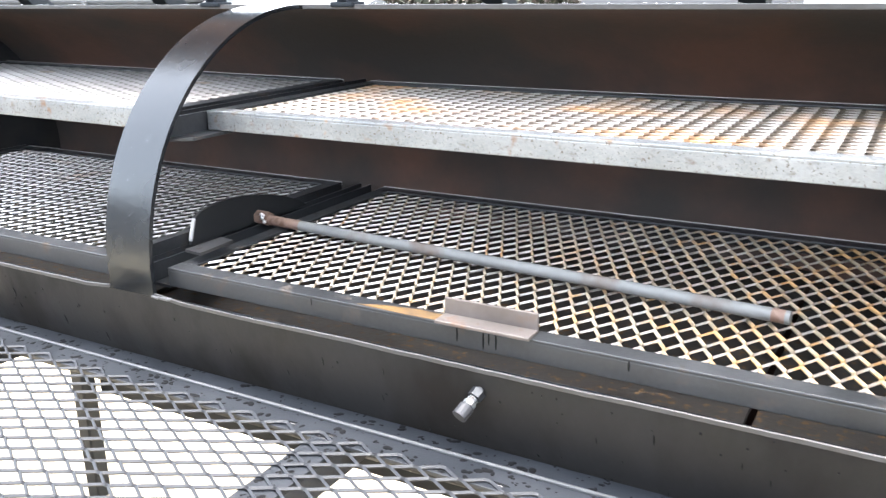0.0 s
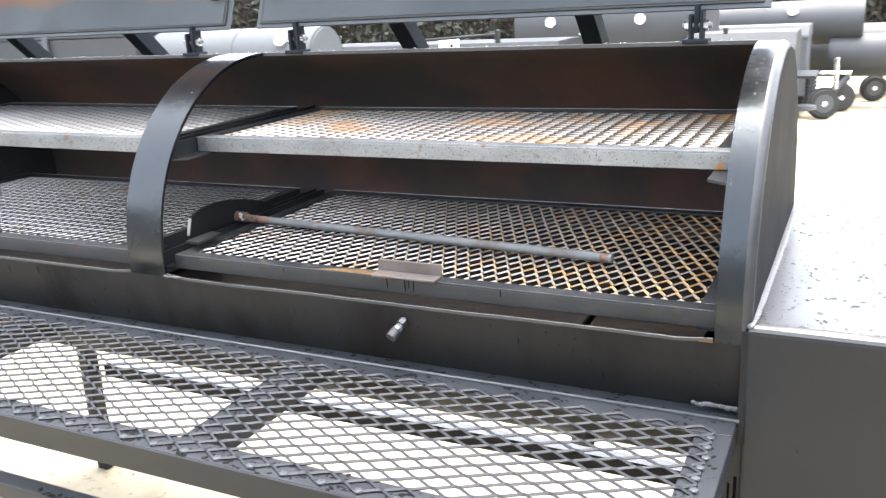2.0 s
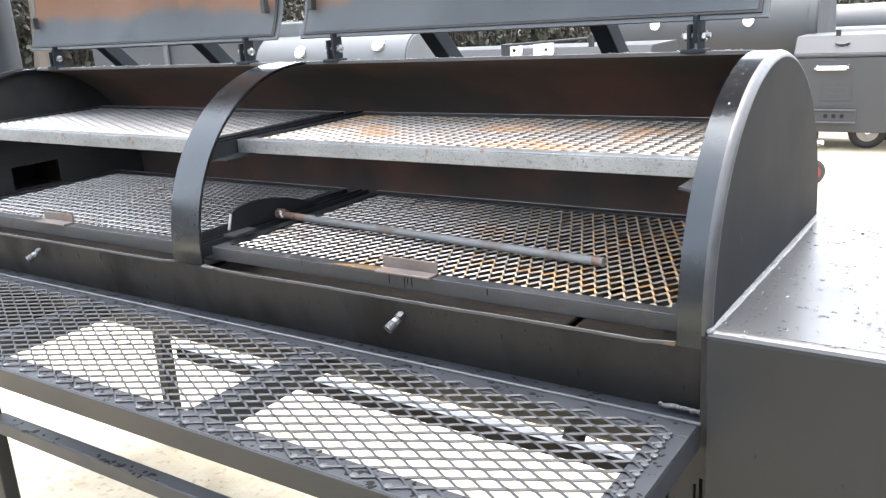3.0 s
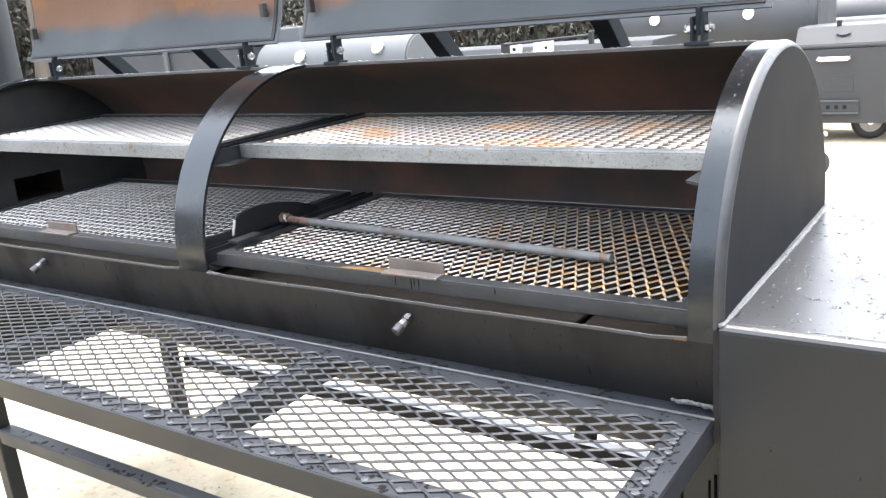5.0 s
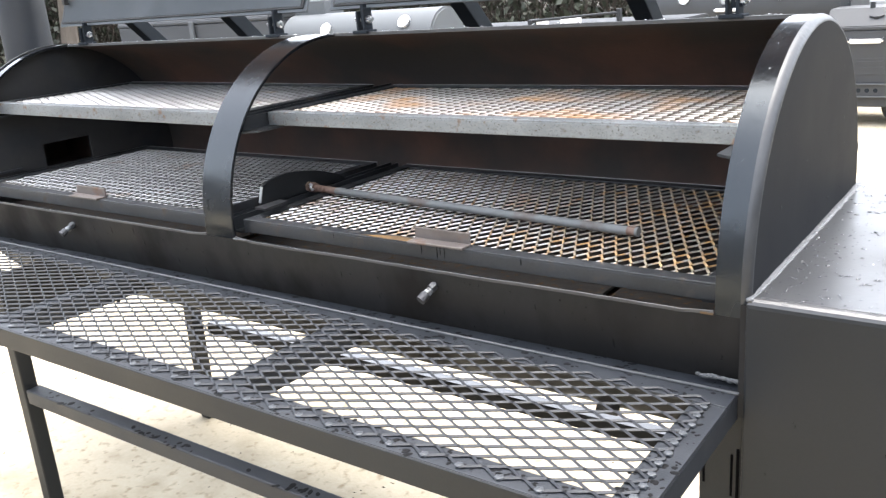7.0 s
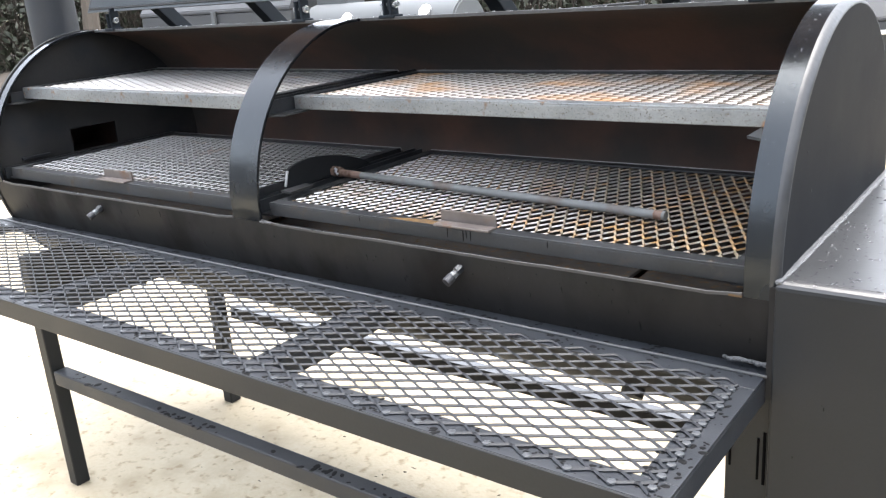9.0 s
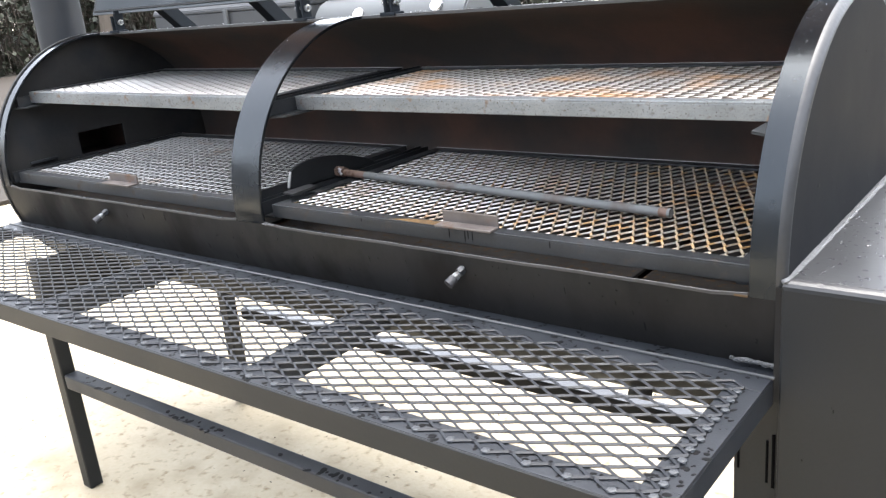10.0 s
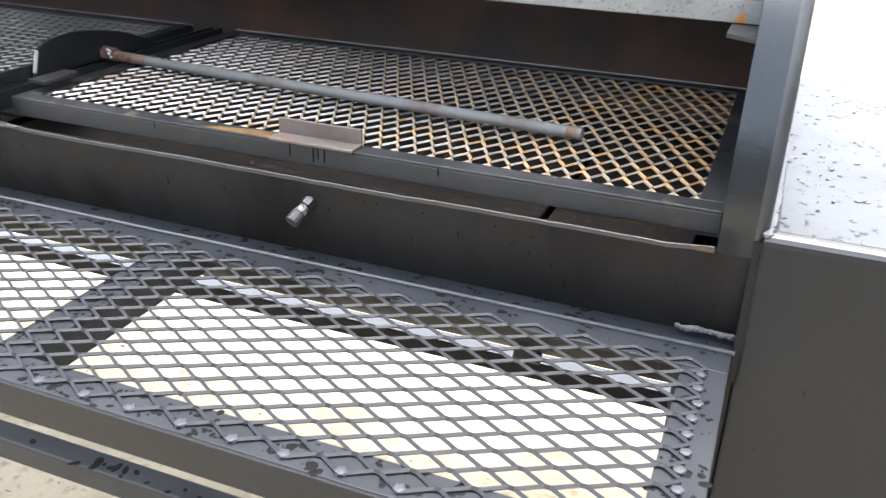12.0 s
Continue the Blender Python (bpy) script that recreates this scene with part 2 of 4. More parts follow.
M_OCHRE = mk("ochre_rust", (0.14, 0.075, 0.015), (0.05, 0.03, 0.015), 40, (0.7, 0.9), bump=0.2)
M_WATER = bpy.data.materials.new("water")
M_WATER.use_nodes = True
_b = M_WATER.node_tree.nodes["Principled BSDF"]
_b.inputs["Base Color"].default_value = (1, 1, 1, 1)
_b.inputs["Roughness"].default_value = 0.0
_b.inputs["IOR"].default_value = 1.33
_b.inputs["Transmission Weight"].default_value = 1.0

# lid inside: rust under grey overspray that thins out away from the hinge edge
M_LID_IN = mk("rusty_lid_inside", (0.12, 0.054, 0.022), (0.085, 0.045, 0.026), 4, (0.6, 0.85), bump=0.2, spots=(0.17, 0.08, 0.026), spot_scale=7, spot_at=(0.55, 0.7))
_n, _l = M_LID_IN.node_tree.nodes, M_LID_IN.node_tree.links
_p = _n["Principled BSDF"]
_c = _p.inputs["Base Color"].links[0].from_socket
_sep, _tc = _n.new("ShaderNodeSeparateXYZ"), _n.new("ShaderNodeTexCoord")
_l.new(_tc.outputs["Object"], _sep.inputs[0])
_no = _n.new("ShaderNodeTexNoise")
_no.inputs["Scale"].default_value = 5.0
_l.new(_tc.outputs["Object"], _no.inputs["Vector"])
_ma = _n.new("ShaderNodeMath")
_ma.operation = "MULTIPLY_ADD"
_ma.inputs[1].default_value = 0.085
_l.new(_no.outputs["Fac"], _ma.inputs[0])
_l.new(_sep.outputs["Z"], _ma.inputs[2])
_ra = _n.new("ShaderNodeMapRange")
_ra.inputs["From Min"].default_value, _ra.inputs["From Max"].default_value = 1.300, 1.328
_l.new(_ma.outputs[0], _ra.inputs["Value"])
_mx = _n.new("ShaderNodeMix")
_mx.data_type = "RGBA"
_mx.inputs[6].default_value = (0.043, 0.051, 0.058, 1)
_l.new(_ra.outputs[0], _mx.inputs[0])
_l.new(_c, _mx.inputs[7])
_l.new(_mx.outputs[2], _p.inputs["Base Color"])


# Specular tint paints the sky's blue into the sheen of the bands.
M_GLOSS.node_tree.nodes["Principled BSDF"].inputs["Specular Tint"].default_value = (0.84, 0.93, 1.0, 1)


# ---- building helpers ----
ORIGIN = {}


def thing(name, place, label, category, group="", kind=""):
    ob = new(name)
    ob.location = place
    ORIGIN[ob.name] = Vector(place)
    return tagged(ob, label, category, group, kind)


def finish(bm, name, material, smooth=False):
    me = bpy.data.meshes.new(name)
    bmesh.ops.recalc_face_normals(bm, faces=bm.faces[:])
    for e in bm.edges:
        if len(e.link_faces) == 2 and e.calc_face_angle(0) > 0.6:
            e.smooth = False
    bm.to_mesh(me)
    bm.free()
    for m in material if isinstance(material, (list, tuple)) else [material]:
        me.materials.append(m)
    if smooth:
        for p in me.polygons:
            p.use_smooth = True
    return me


def part(name, bm, material, parent=None, label="", smooth=False):
    me = bm if isinstance(bm, bpy.types.Mesh) else finish(bm, name, material, smooth)
    ob = new(name, me)
    if parent:
        ob.parent = parent
        ob.matrix_parent_inverse = Matrix.Translation(-ORIGIN.get(parent.name, Vector((0, 0, 0))))
    if label:
        ob["label"] = label
    return ob


def box(bm, x0, x1, y0, y1, z0, z1, bevel=0.0, segs=2, turn=None):
    m = Matrix.Translation(((x0 + x1) / 2, (y0 + y1) / 2, (z0 + z1) / 2)) @ Matrix.Diagonal((x1 - x0, y1 - y0, z1 - z0, 1))
    made = bmesh.ops.create_cube(bm, size=1, matrix=(turn @ m) if turn else m)["verts"]
    if bevel:
        edges = list({e for v in made for e in v.link_edges})
        bmesh.ops.bevel(bm, geom=edges, offset=bevel, segments=segs, affect="EDGES", profile=0.5)
    return bm


def bar(bm, p, q, r, n=12, r2=None, caps=True):
    p, q = Vector(p), Vector(q)
    d = q - p
    m = Matrix.Translation((p + q) / 2) @ d.to_track_quat("Z", "Y").to_matrix().to_4x4()
    bmesh.ops.create_cone(bm, cap_ends=caps, segments=n, radius1=r, radius2=r if r2 is None else r2, depth=d.length, matrix=m)
    return bm


def beam(bm, p, q, w, h, bevel=0.002):
    """A square bar from p to q, w across and h high."""
    p, q = Vector(p), Vector(q)
    d = q - p
    up = Vector((0, 0, 1)) if abs(d.normalized().z) < 0.95 else Vector((0, 1, 0))
    s = d.cross(up).normalized()
    u = s.cross(d).normalized()
    m = Matrix((( *d.normalized(), 0), (*s, 0), (*u, 0), (0, 0, 0, 1))).transposed()
    return box(bm, -d.length / 2, d.length / 2, -w / 2, w / 2, -h / 2, h / 2, bevel, 2, Matrix.Translation((p + q) / 2) @ m)


def prism(bm, outline, axis, a, b):
    """A plate: an outline of (u, v) pairs pushed from a to b along an axis."""
    def at(u, v, w):
        return {"x": (w, u, v), "y": (u, w, v), "z": (u, v, w)}[axis]
    lo = [bm.verts.new(at(u, v, a)) for u, v in outline]
    hi = [bm.verts.new(at(u, v, b)) for u, v in outline]
    bm.faces.new(lo)
    bm.faces.new(hi[::-1])
    for i in range(len(lo)):
        j = (i + 1) % len(lo)
        bm.faces.new((lo[i], lo[j], hi[j], hi[i]))
    return bm


def expanded(name, x0, x1, y0, y1, z, long_x, material, parent, label="", long=0.0508, short=0.0234, w=0.0042, t=0.0024, tilt=38, knuckle=0.07, second=None):
    """Expanded metal: rows of strands, each tilted, that meet at the knuckles. second: a dimmer copy for the strand
    direction that catches less light.
    """
    verts, faces = [], []
    ul, vl = (x1 - x0, y1 - y0) if long_x else (y1 - y0, x1 - x0)
    c, s = math.cos(radians(tilt)), math.sin(radians(tilt))
    k = knuckle
    marks = []

    def place(u, v, h):
        return (x0 + u, y0 + v, z + h) if long_x else (x0 + v, y0 + u, z + h)

    for i in range(-1, int(ul / long * 2) + 2):
        for j in range(-1, int(vl / short * 2) + 2):
            if (i + j) % 2:
                continue
            for sgn in (1, -1):
                u0, v0, u1, v1 = i * long / 2, j * short / 2, (i + 1) * long / 2, (j + sgn) * short / 2
                if not (0 <= (u0 + u1) / 2 <= ul and 0 <= (v0 + v1) / 2 <= vl):
                    continue
                base = len(verts)
                for f in (0.0, k, 1 - k, 1.0):
                    g = min(1.0, max(0.0, (f - k) / (1 - 2 * k)))
                    u, v = u0 + (u1 - u0) * f, v0 + (v1 - v0) * g
                    u, v = min(max(u, 0), ul), min(max(v, 0), vl)
                    for a, b in ((-1, -1), (1, -1), (1, 1), (-1, 1)):
                        verts.append(place(u, v + (a * w * c - b * t * s) / 2, (a * w * s + b * t * c) / 2))
                for q in range(3):
                    for e in range(4):
                        faces.append((base + q * 4 + e, base + q * 4 + (e + 1) % 4, base + q * 4 + 4 + (e + 1) % 4, base + q * 4 + 4 + e))
                faces.append((base, base + 1, base + 2, base + 3))
                faces.append((base + 12, base + 13, base + 14, base + 15))
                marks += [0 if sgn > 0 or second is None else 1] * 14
    me = bpy.data.meshes.new(name)
    me.from_pydata(verts, [], faces)
    me.materials.append(material)
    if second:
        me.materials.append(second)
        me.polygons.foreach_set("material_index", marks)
    return part(name, me, None, parent, label)


# ---- ground ----
bm = bmesh.new()
bmesh.ops.create_grid(bm, x_segments=2, y_segments=2, size=400)
ground = part("ground", bm, M_GROUND)
tagged(ground, "pale sandy concrete yard with damp stains", "ground", kind="structure")

# Unseen walls, added to darken what the smoker's paint reflects and receives.
M_WALL = mk("unseen_wall_grey", (0.135, 0.142, 0.148), (0.19, 0.197, 0.204), 3, (0.6, 0.8), bump=0.2, fine=40)
for name, at in (("unseen_wall_south", (-12, 3.4, -5.2, -5.0, 0, 2.3)), ("unseen_wall_east", (3.2, 3.4, -5.0, 4.0, 0, 2.3))):
    tagged(part(name, box(bmesh.new(), *at), M_WALL), "plain grey wall added out of view to dim reflections", "wall", kind="structure")

# brown forest floor beyond the concrete
bm = bmesh.new()
floor_r = random.Random(8)
edge = [(-60, -14), (-5.4, -14)] + [(-5.2 + floor_r.uniform(-0.5, 0.5), y) for y in range(-13, 12)] + [(x, 12.2 + floor_r.uniform(-0.4, 0.4)) for x in range(-7, 12)] + [(60, 13), (60, 60), (-60, 60)]
prism(bm, edge, "z", 0.004, 0.03)
tagged(part("leaf_litter", bm, mk("leaf_litter", (0.011, 0.008, 0.005), (0.030, 0.022, 0.014), 2, (0.85, 0.95), bump=0.8, fine=18)), "brown leaf litter under the trees", "leaf litter", kind="structure")

# leaf bits and grit on the concrete
lit = random.Random(21)
verts, faces = [], []
for i in range(2600):
    x, y = lit.uniform(-4.5, 1.2), lit.uniform(-1.6, 5.0)
    a, s1, s2 = lit.uniform(0, math.tau), lit.choice((0.002, 0.003, 0.004, 0.006, 0.011)), lit.uniform(0.0012, 0.0035)
    u, v = Vector((math.cos(a), math.sin(a), 0)), Vector((-math.sin(a), math.cos(a), 0))
    b, c = len(verts), Vector((x, y, 0.0005))
    verts += [c - u * s1, c - v * s2, c + u * s1, c + v * s2, c + Vector((0, 0, s2 * 0.9))]
    faces += [(b, b + 1, b + 4), (b + 1, b + 2, b + 4), (b + 2, b + 3, b + 4), (b + 3, b, b + 4)]
me = bpy.data.meshes.new("grit")
me.from_pydata(verts, [], faces)
me.materials.append(mk("dark_grit", (0.03, 0.022, 0.015), (0.13, 0.105, 0.075), 9, (0.7, 0.9)))
tagged(part("grit", me, None), "brown grit and leaf bits on the concrete", "grit", kind="stuff")

# ---- smoker ----
YC, ZC, R, WALL = 0.336, 0.8105, 0.337, 0.006
X_LEFT, X_RIGHT = -1.985, 0.033
LIP, TOP = -4.0, 92.0
POST = (-1.021, -0.940)
smoker = thing("barbecue_smoker", (-1.0, 0.317, 0.0), "long dark grey steel barrel smoker with two raised lids", "smoker")


def on_drum(a, r=R):
    return YC - r * math.cos(radians(a)), ZC + r * math.sin(radians(a))


def shell(bm, xs, angles, keep, r_out, r_in, yc=YC, zc=ZC):
    """A curved wall of cells with thickness; the inside takes the second material."""
    grid = {}

    def v(i, j, inner):
        if (i, j, inner) not in grid:
            r = r_in if inner else r_out
            a = radians(angles[j % len(angles)] if j == len(angles) else angles[j])
            grid[i, j, inner] = bm.verts.new((xs[i], yc - r * math.cos(a), zc + r * math.sin(a)))
        return grid[i, j, inner]

    ni, nj = len(xs) - 1, len(angles) - 1
    for i in range(ni):
        for j in range(nj):
            if not keep(i, j):
                continue
            f = bm.faces.new([v(i, j, 0), v(i + 1, j, 0), v(i + 1, j + 1, 0), v(i, j + 1, 0)])
            f.smooth = True
            g = bm.faces.new([v(i, j, 1), v(i, j + 1, 1), v(i + 1, j + 1, 1), v(i + 1, j, 1)])
            g.smooth, g.material_index = True, 1
            for di, dj, p, q in ((-1, 0, (i, j), (i, j + 1)), (1, 0, (i + 1, j), (i + 1, j + 1)), (0, -1, (i, j), (i + 1, j)), (0, 1, (i, j + 1), (i + 1, j + 1))):
                a, b = i + di, j + dj
                if not (0 <= a < ni and 0 <= b < nj and keep(a, b)):
                    bm.faces.new([v(*p, 0), v(*q, 0), v(*q, 1), v(*p, 1)])
    return bm


rnd = random.Random(3)
bm = bmesh.new()
xs = [X_LEFT, -1.953, -1.5, POST[0], POST[1], -0.46, 0.0, X_RIGHT]
angles = [LIP + (TOP - LIP) * i / 26 for i in range(27)] + [TOP + (360 + LIP - TOP) * i / 50 for i in range(1, 51)]
shell(bm, xs, angles, lambda i, j: j >= 26 or i in (0, 3, 6), R, R - WALL)
bmesh.ops.remove_doubles(bm, verts=bm.verts[:], dist=1e-5)
# Outer faces above the lip take the glossy copy of the drum's paint.
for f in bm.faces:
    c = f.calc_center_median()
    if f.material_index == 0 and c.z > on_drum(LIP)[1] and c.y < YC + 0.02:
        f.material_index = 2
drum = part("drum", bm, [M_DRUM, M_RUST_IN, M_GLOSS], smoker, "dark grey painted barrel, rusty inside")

# torch-cut edge of the two openings
for x0, x1 in ((POST[1] + 0.002, -0.002), (-1.948, POST[0] - 0.002)):
    bm = bmesh.new()
    y, z = on_drum(LIP, R - 0.003)
    n, rows = 60, []
    wob = random.Random(int(x0 * 100))
    drift = 0.0
    for i in range(n + 1):
        drift = 0.8 * drift + wob.uniform(-0.0004, 0.0004)
        end = max(0.0, 1 - min(i, n - i) / 3) * 0.004
        x = x0 + (x1 - x0) * i / n
        rows.append([bm.verts.new((x, y + dy, z + dz + drift + end)) for dy, dz in ((-0.0033, -0.004), (-0.0033, 0.0004), (-0.0024, 0.0010), (-0.0006, 0.0006), (-0.0006, -0.004))])
    for p, q in zip(rows, rows[1:]):
        for k in range(4):
            bm.faces.new((p[k], p[k + 1], q[k + 1], q[k]))
    part("cut_edge", bm, M_EDGE, drum, "grey torch-cut edge")

for x0, x1 in ((POST[1] + 0.002, -0.002), (-1.948, POST[0] - 0.002)):
    bm = bmesh.new()
    y, z = on_drum(TOP, R - 0.003)
    box(bm, x0, x1, y - 0.0025, y + 0.004, z - 0.0034, z + 0.0036, 0.001)
    part("cut_edge", bm, M_EDGE, drum, "pale wet upper edge of the opening")

y, z = on_drum(LIP, R - 0.003)
part("rust_tip", box(bmesh.new(), -0.020, -0.002, y - 0.0036, y + 0.002, z - 0.002, z + 0.0014, 0.0006), M_OCHRE, drum, "rusty end of the cut lip")

bm = bmesh.new()
for i in range(9):
    bmesh.ops.create_icosphere(bm, subdivisions=1, radius=rnd.uniform(0.0022, 0.0036), matrix=Matrix.Translation((-0.940 + i * 0.0035, on_drum(LIP)[0] - 0.001 + 0.0002 * i, on_drum(LIP)[1] + 0.001 + rnd.uniform(-0.0008, 0.0008))) @ Matrix.Diagonal((1.4, 1, 0.8, 1)))
part("weld_bead", bm, M_WELD, drum, "pale weld at the foot of the band", smooth=True)

# end plates; the left one has the flue's opening
bm = bmesh.new()
rings = []
for x, r in ((0.0, R), (0.002, R - 0.0003), (0.005, R - 0.0018), (0.0085, R - 0.0046), (0.0112, R - 0.0080), (0.0122, R - 0.0112)):
    rings.append([bm.verts.new((X_RIGHT + x, *on_drum(i * 4, r))) for i in range(90)])
for lo, hi in zip(rings, rings[1:]):
    for i in range(90):
        bm.faces.new((lo[i], lo[(i + 1) % 90], hi[(i + 1) % 90], hi[i])).smooth = True
bm.faces.new(rings[-1]).material_index = 1
part("end_plate", bm, [M_BEVEL, M_PLATE], smoker, "dark grey round end plate with rain drops")
bm = bmesh.new()
ring = [bm.verts.new((X_LEFT, *on_drum(i * 5, R + 0.003))) for i in range(72)]
hole = [bm.verts.new((X_LEFT, y, z)) for y, z in ((0.235, 0.820), (0.380, 0.820), (0.380, 0.884), (0.235, 0.884))]
edges = [bm.edges.new((r[i], r[(i + 1) % len(r)])) for r in (ring, hole) for i in range(len(r))]
bmesh.ops.triangle_fill(bm, edges=edges, use_beauty=True)
top = bmesh.ops.extrude_face_region(bm, geom=bm.faces[:])["geom"]
bmesh.ops.translate(bm, verts=[g for g in top if isinstance(g, bmesh.types.BMVert)], vec=(-0.008, 0, 0))
part("end_plate", bm, M_SOOT_SHADE, smoker, "sooty end plate, darkened for the lid's shade, with a square flue opening")

part("weld_fillet", box(bmesh.new(), 0.0335, 0.0425, -0.002, 0.04, 0.645, 0.806), M_DRUM, smoker)

# firebox
BOX_Z = 0.816
bm = box(bmesh.new(), 0.0405, 0.86, -0.004, 0.70, 0.16, BOX_Z)
bmesh.ops.bevel(bm, geom=[e for e in bm.edges if all(v.co.z > BOX_Z - 0.001 for v in e.verts)], offset=0.012, segments=4, affect="EDGES", profile=0.5)
# The top and its rounded edge take the lightened copy of the paint.
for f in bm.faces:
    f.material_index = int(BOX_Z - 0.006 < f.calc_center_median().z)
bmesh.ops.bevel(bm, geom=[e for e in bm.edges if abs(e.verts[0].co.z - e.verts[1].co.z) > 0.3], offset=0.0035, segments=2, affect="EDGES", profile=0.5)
firebox = part("firebox", bm, [M_BOX, M_WET_LIT], smoker, "charcoal painted square firebox, top wet with rain")
bm = bmesh.new()
for i in range(120):
    bmesh.ops.create_icosphere(bm, subdivisions=1, radius=rnd.uniform(0.0060, 0.0085) * (0.75 + 0.25 * min(1, i / 8)), matrix=Matrix.Translation((0.0435 + 0.006 * min(1, i / 60) + rnd.uniform(-0.001, 0.001), 0.003 + i * 0.0056, BOX_Z - 0.0025)) @ Matrix.Diagonal((1.1, 1.3, 0.8, 1)))
part("weld_bead", bm, M_WELD, firebox, "lumpy grey weld bead", smooth=True)
part("top_sheet", box(bmesh.new(), 0.053, 0.848, 0.009, 0.687, BOX_Z - 0.002, BOX_Z + 0.0006, 0.0005), M_WET_LIT, firebox, "wet firebox top, lightened for the sky's reflection")
side = part("side_plate", box(bmesh.new(), -0.022, 0.0403, 0.012, 0.5, 0.16, 0.64, 0.002), M_BOX, smoker)
# Slots are not cut: near-black strips on the plate stand for their shade.
for x, z0, z1, wide in ((-0.0165, 0.524, 0.577, 0.0028), (0.0225, 0.512, 0.577, 0.0028), (0.0305, 0.506, 0.588, 0.0038)):
    part("slot_shade", box(bmesh.new(), x, x + wide, 0.0100, 0.0130, z0, z1), M_SLOT_SHADE, side)
for x in (0.1, 0.80):
    for y in (0.06, 0.64):
        part("leg", box(bmesh.new(), x - 0.019, x + 0.019, y - 0.019, y + 0.019, 0.0, 0.165, 0.003), M_PAINT, smoker)

# chimney with its box
bm = box(bmesh.new(), -2.27, X_LEFT - 0.009, 0.20, 0.47, 0.79, 0.95)
bmesh.ops.delete(bm, geom=[f for f in bm.faces if f.calc_center_median().x > X_LEFT - 0.02], context="FACES")
part("flue_box", bm, M_RUST_IN, smoker)
bm = bmesh.new()
bar(bm, (-2.175, 0.36, 0.94), (-2.175, 0.36, 2.15), 0.068, 40, caps=False)
bar(bm, (-2.175, 0.36, 0.94), (-2.175, 0.36, 2.15), 0.063, 40, caps=False)
part("chimney", bm, M_SHELF, smoker, "upright grey steel chimney pipe", smooth=True)

# probe fittings on the front
for x in (-0.464, -1.507):
    base, tip = Vector((x + 0.003, 0.010, 0.764)), Vector((x - 0.007, -0.026, 0.743))
    fit_ = part("probe_fitting", bar(bmesh.new(), base, tip, 0.0056, 16), M_STEEL_MID, smoker, "threaded zinc nipple", smooth=True)
    for k0, k1, r, metal in ((0.20, 0.42, 0.0084, M_STEEL_MID), (0.56, 0.68, 0.0073, M_STEEL)):
        part("nut", bar(bmesh.new(), base.lerp(tip, k0), base.lerp(tip, k1), r, 6), metal, fit_)
    for k in (0.46, 0.50, 0.54):
        part("thread", bar(bmesh.new(), base.lerp(tip, k), base.lerp(tip, k + 0.02), 0.0063, 12), M_STEEL, fit_)
    part("cap", bar(bmesh.new(), base.lerp(tip, 0.72), base.lerp(tip, 1.05), 0.0084, 14), M_STEEL_DARK, fit_, "dark end cap")

# plates inside, under the lower racks
for x0, x1, z in ((-0.935, -0.205, 0.754), (-1.94, -1.03, 0.754), (-1.026, -0.939, 0.746)):
    part("baffle", box(bmesh.new(), x0, x1, 0.02, 0.60, z - 0.006, z, 0.001), M_BAFFLE, smoker, "dark steel baffle plate with rust")

part("baffle", box(bmesh.new(), -0.199, -0.03, 0.02, 0.60, 0.740, 0.746, 0.001), M_BAFFLE, smoker, "dark lower baffle plate")

part("rack_stop", box(bmesh.new(), -1.982, -1.970, 0.078, 0.158, 0.828, 0.834, 0.001), M_STEEL_MID, smoker)

# rack supports: angle irons from front to back
for x, z in ((0.002, 0.984), (-0.962, 0.984), (-1.000, 0.984), (-1.965, 0.984)):
    y0 = YC - math.sqrt((R - WALL) ** 2 - (z - ZC) ** 2) + 0.004
    y1 = 2 * YC - y0
    bm = bmesh.new()
    sgn = 1 if x in (-0.962, -1.965) else -1
    w = 0.032
    prism(bm, [(x - sgn * 0.004, y0 + 0.006), (x + sgn * w, y0 + 0.03), (x + sgn * w, y1 - 0.03), (x - sgn * 0.004, y1)], "z", z - 0.004, z)
    box(bm, min(x, x - sgn * 0.004), max(x, x - sgn * 0.004), y0 + 0.02, y1 - 0.02, z, z + 0.026)
    part("rack_support", bm, M_STEEL_MID, smoker, "angle iron rack support")
for x in (0.002, -0.970, -0.996, -1.965):
    sgn = -1 if x in (0.002, -0.996) else 1
    bm = bmesh.new()
    box(bm, min(x, x + sgn * 0.03), max(x, x + sgn * 0.03), 0.03, 0.60, 0.790, 0.794)
    box(bm, min(x, x - sgn * 0.004), max(x, x - sgn * 0.004), 0.02, 0.56, 0.790, 0.8200)
    if x == -0.996:
        box(bm, x - 0.001, x + 0.004, 0.046, 0.132, 0.8202, 0.838, 0.0008)
    part("rack_support", bm, M_STEEL_MID, smoker, "angle iron rack support")


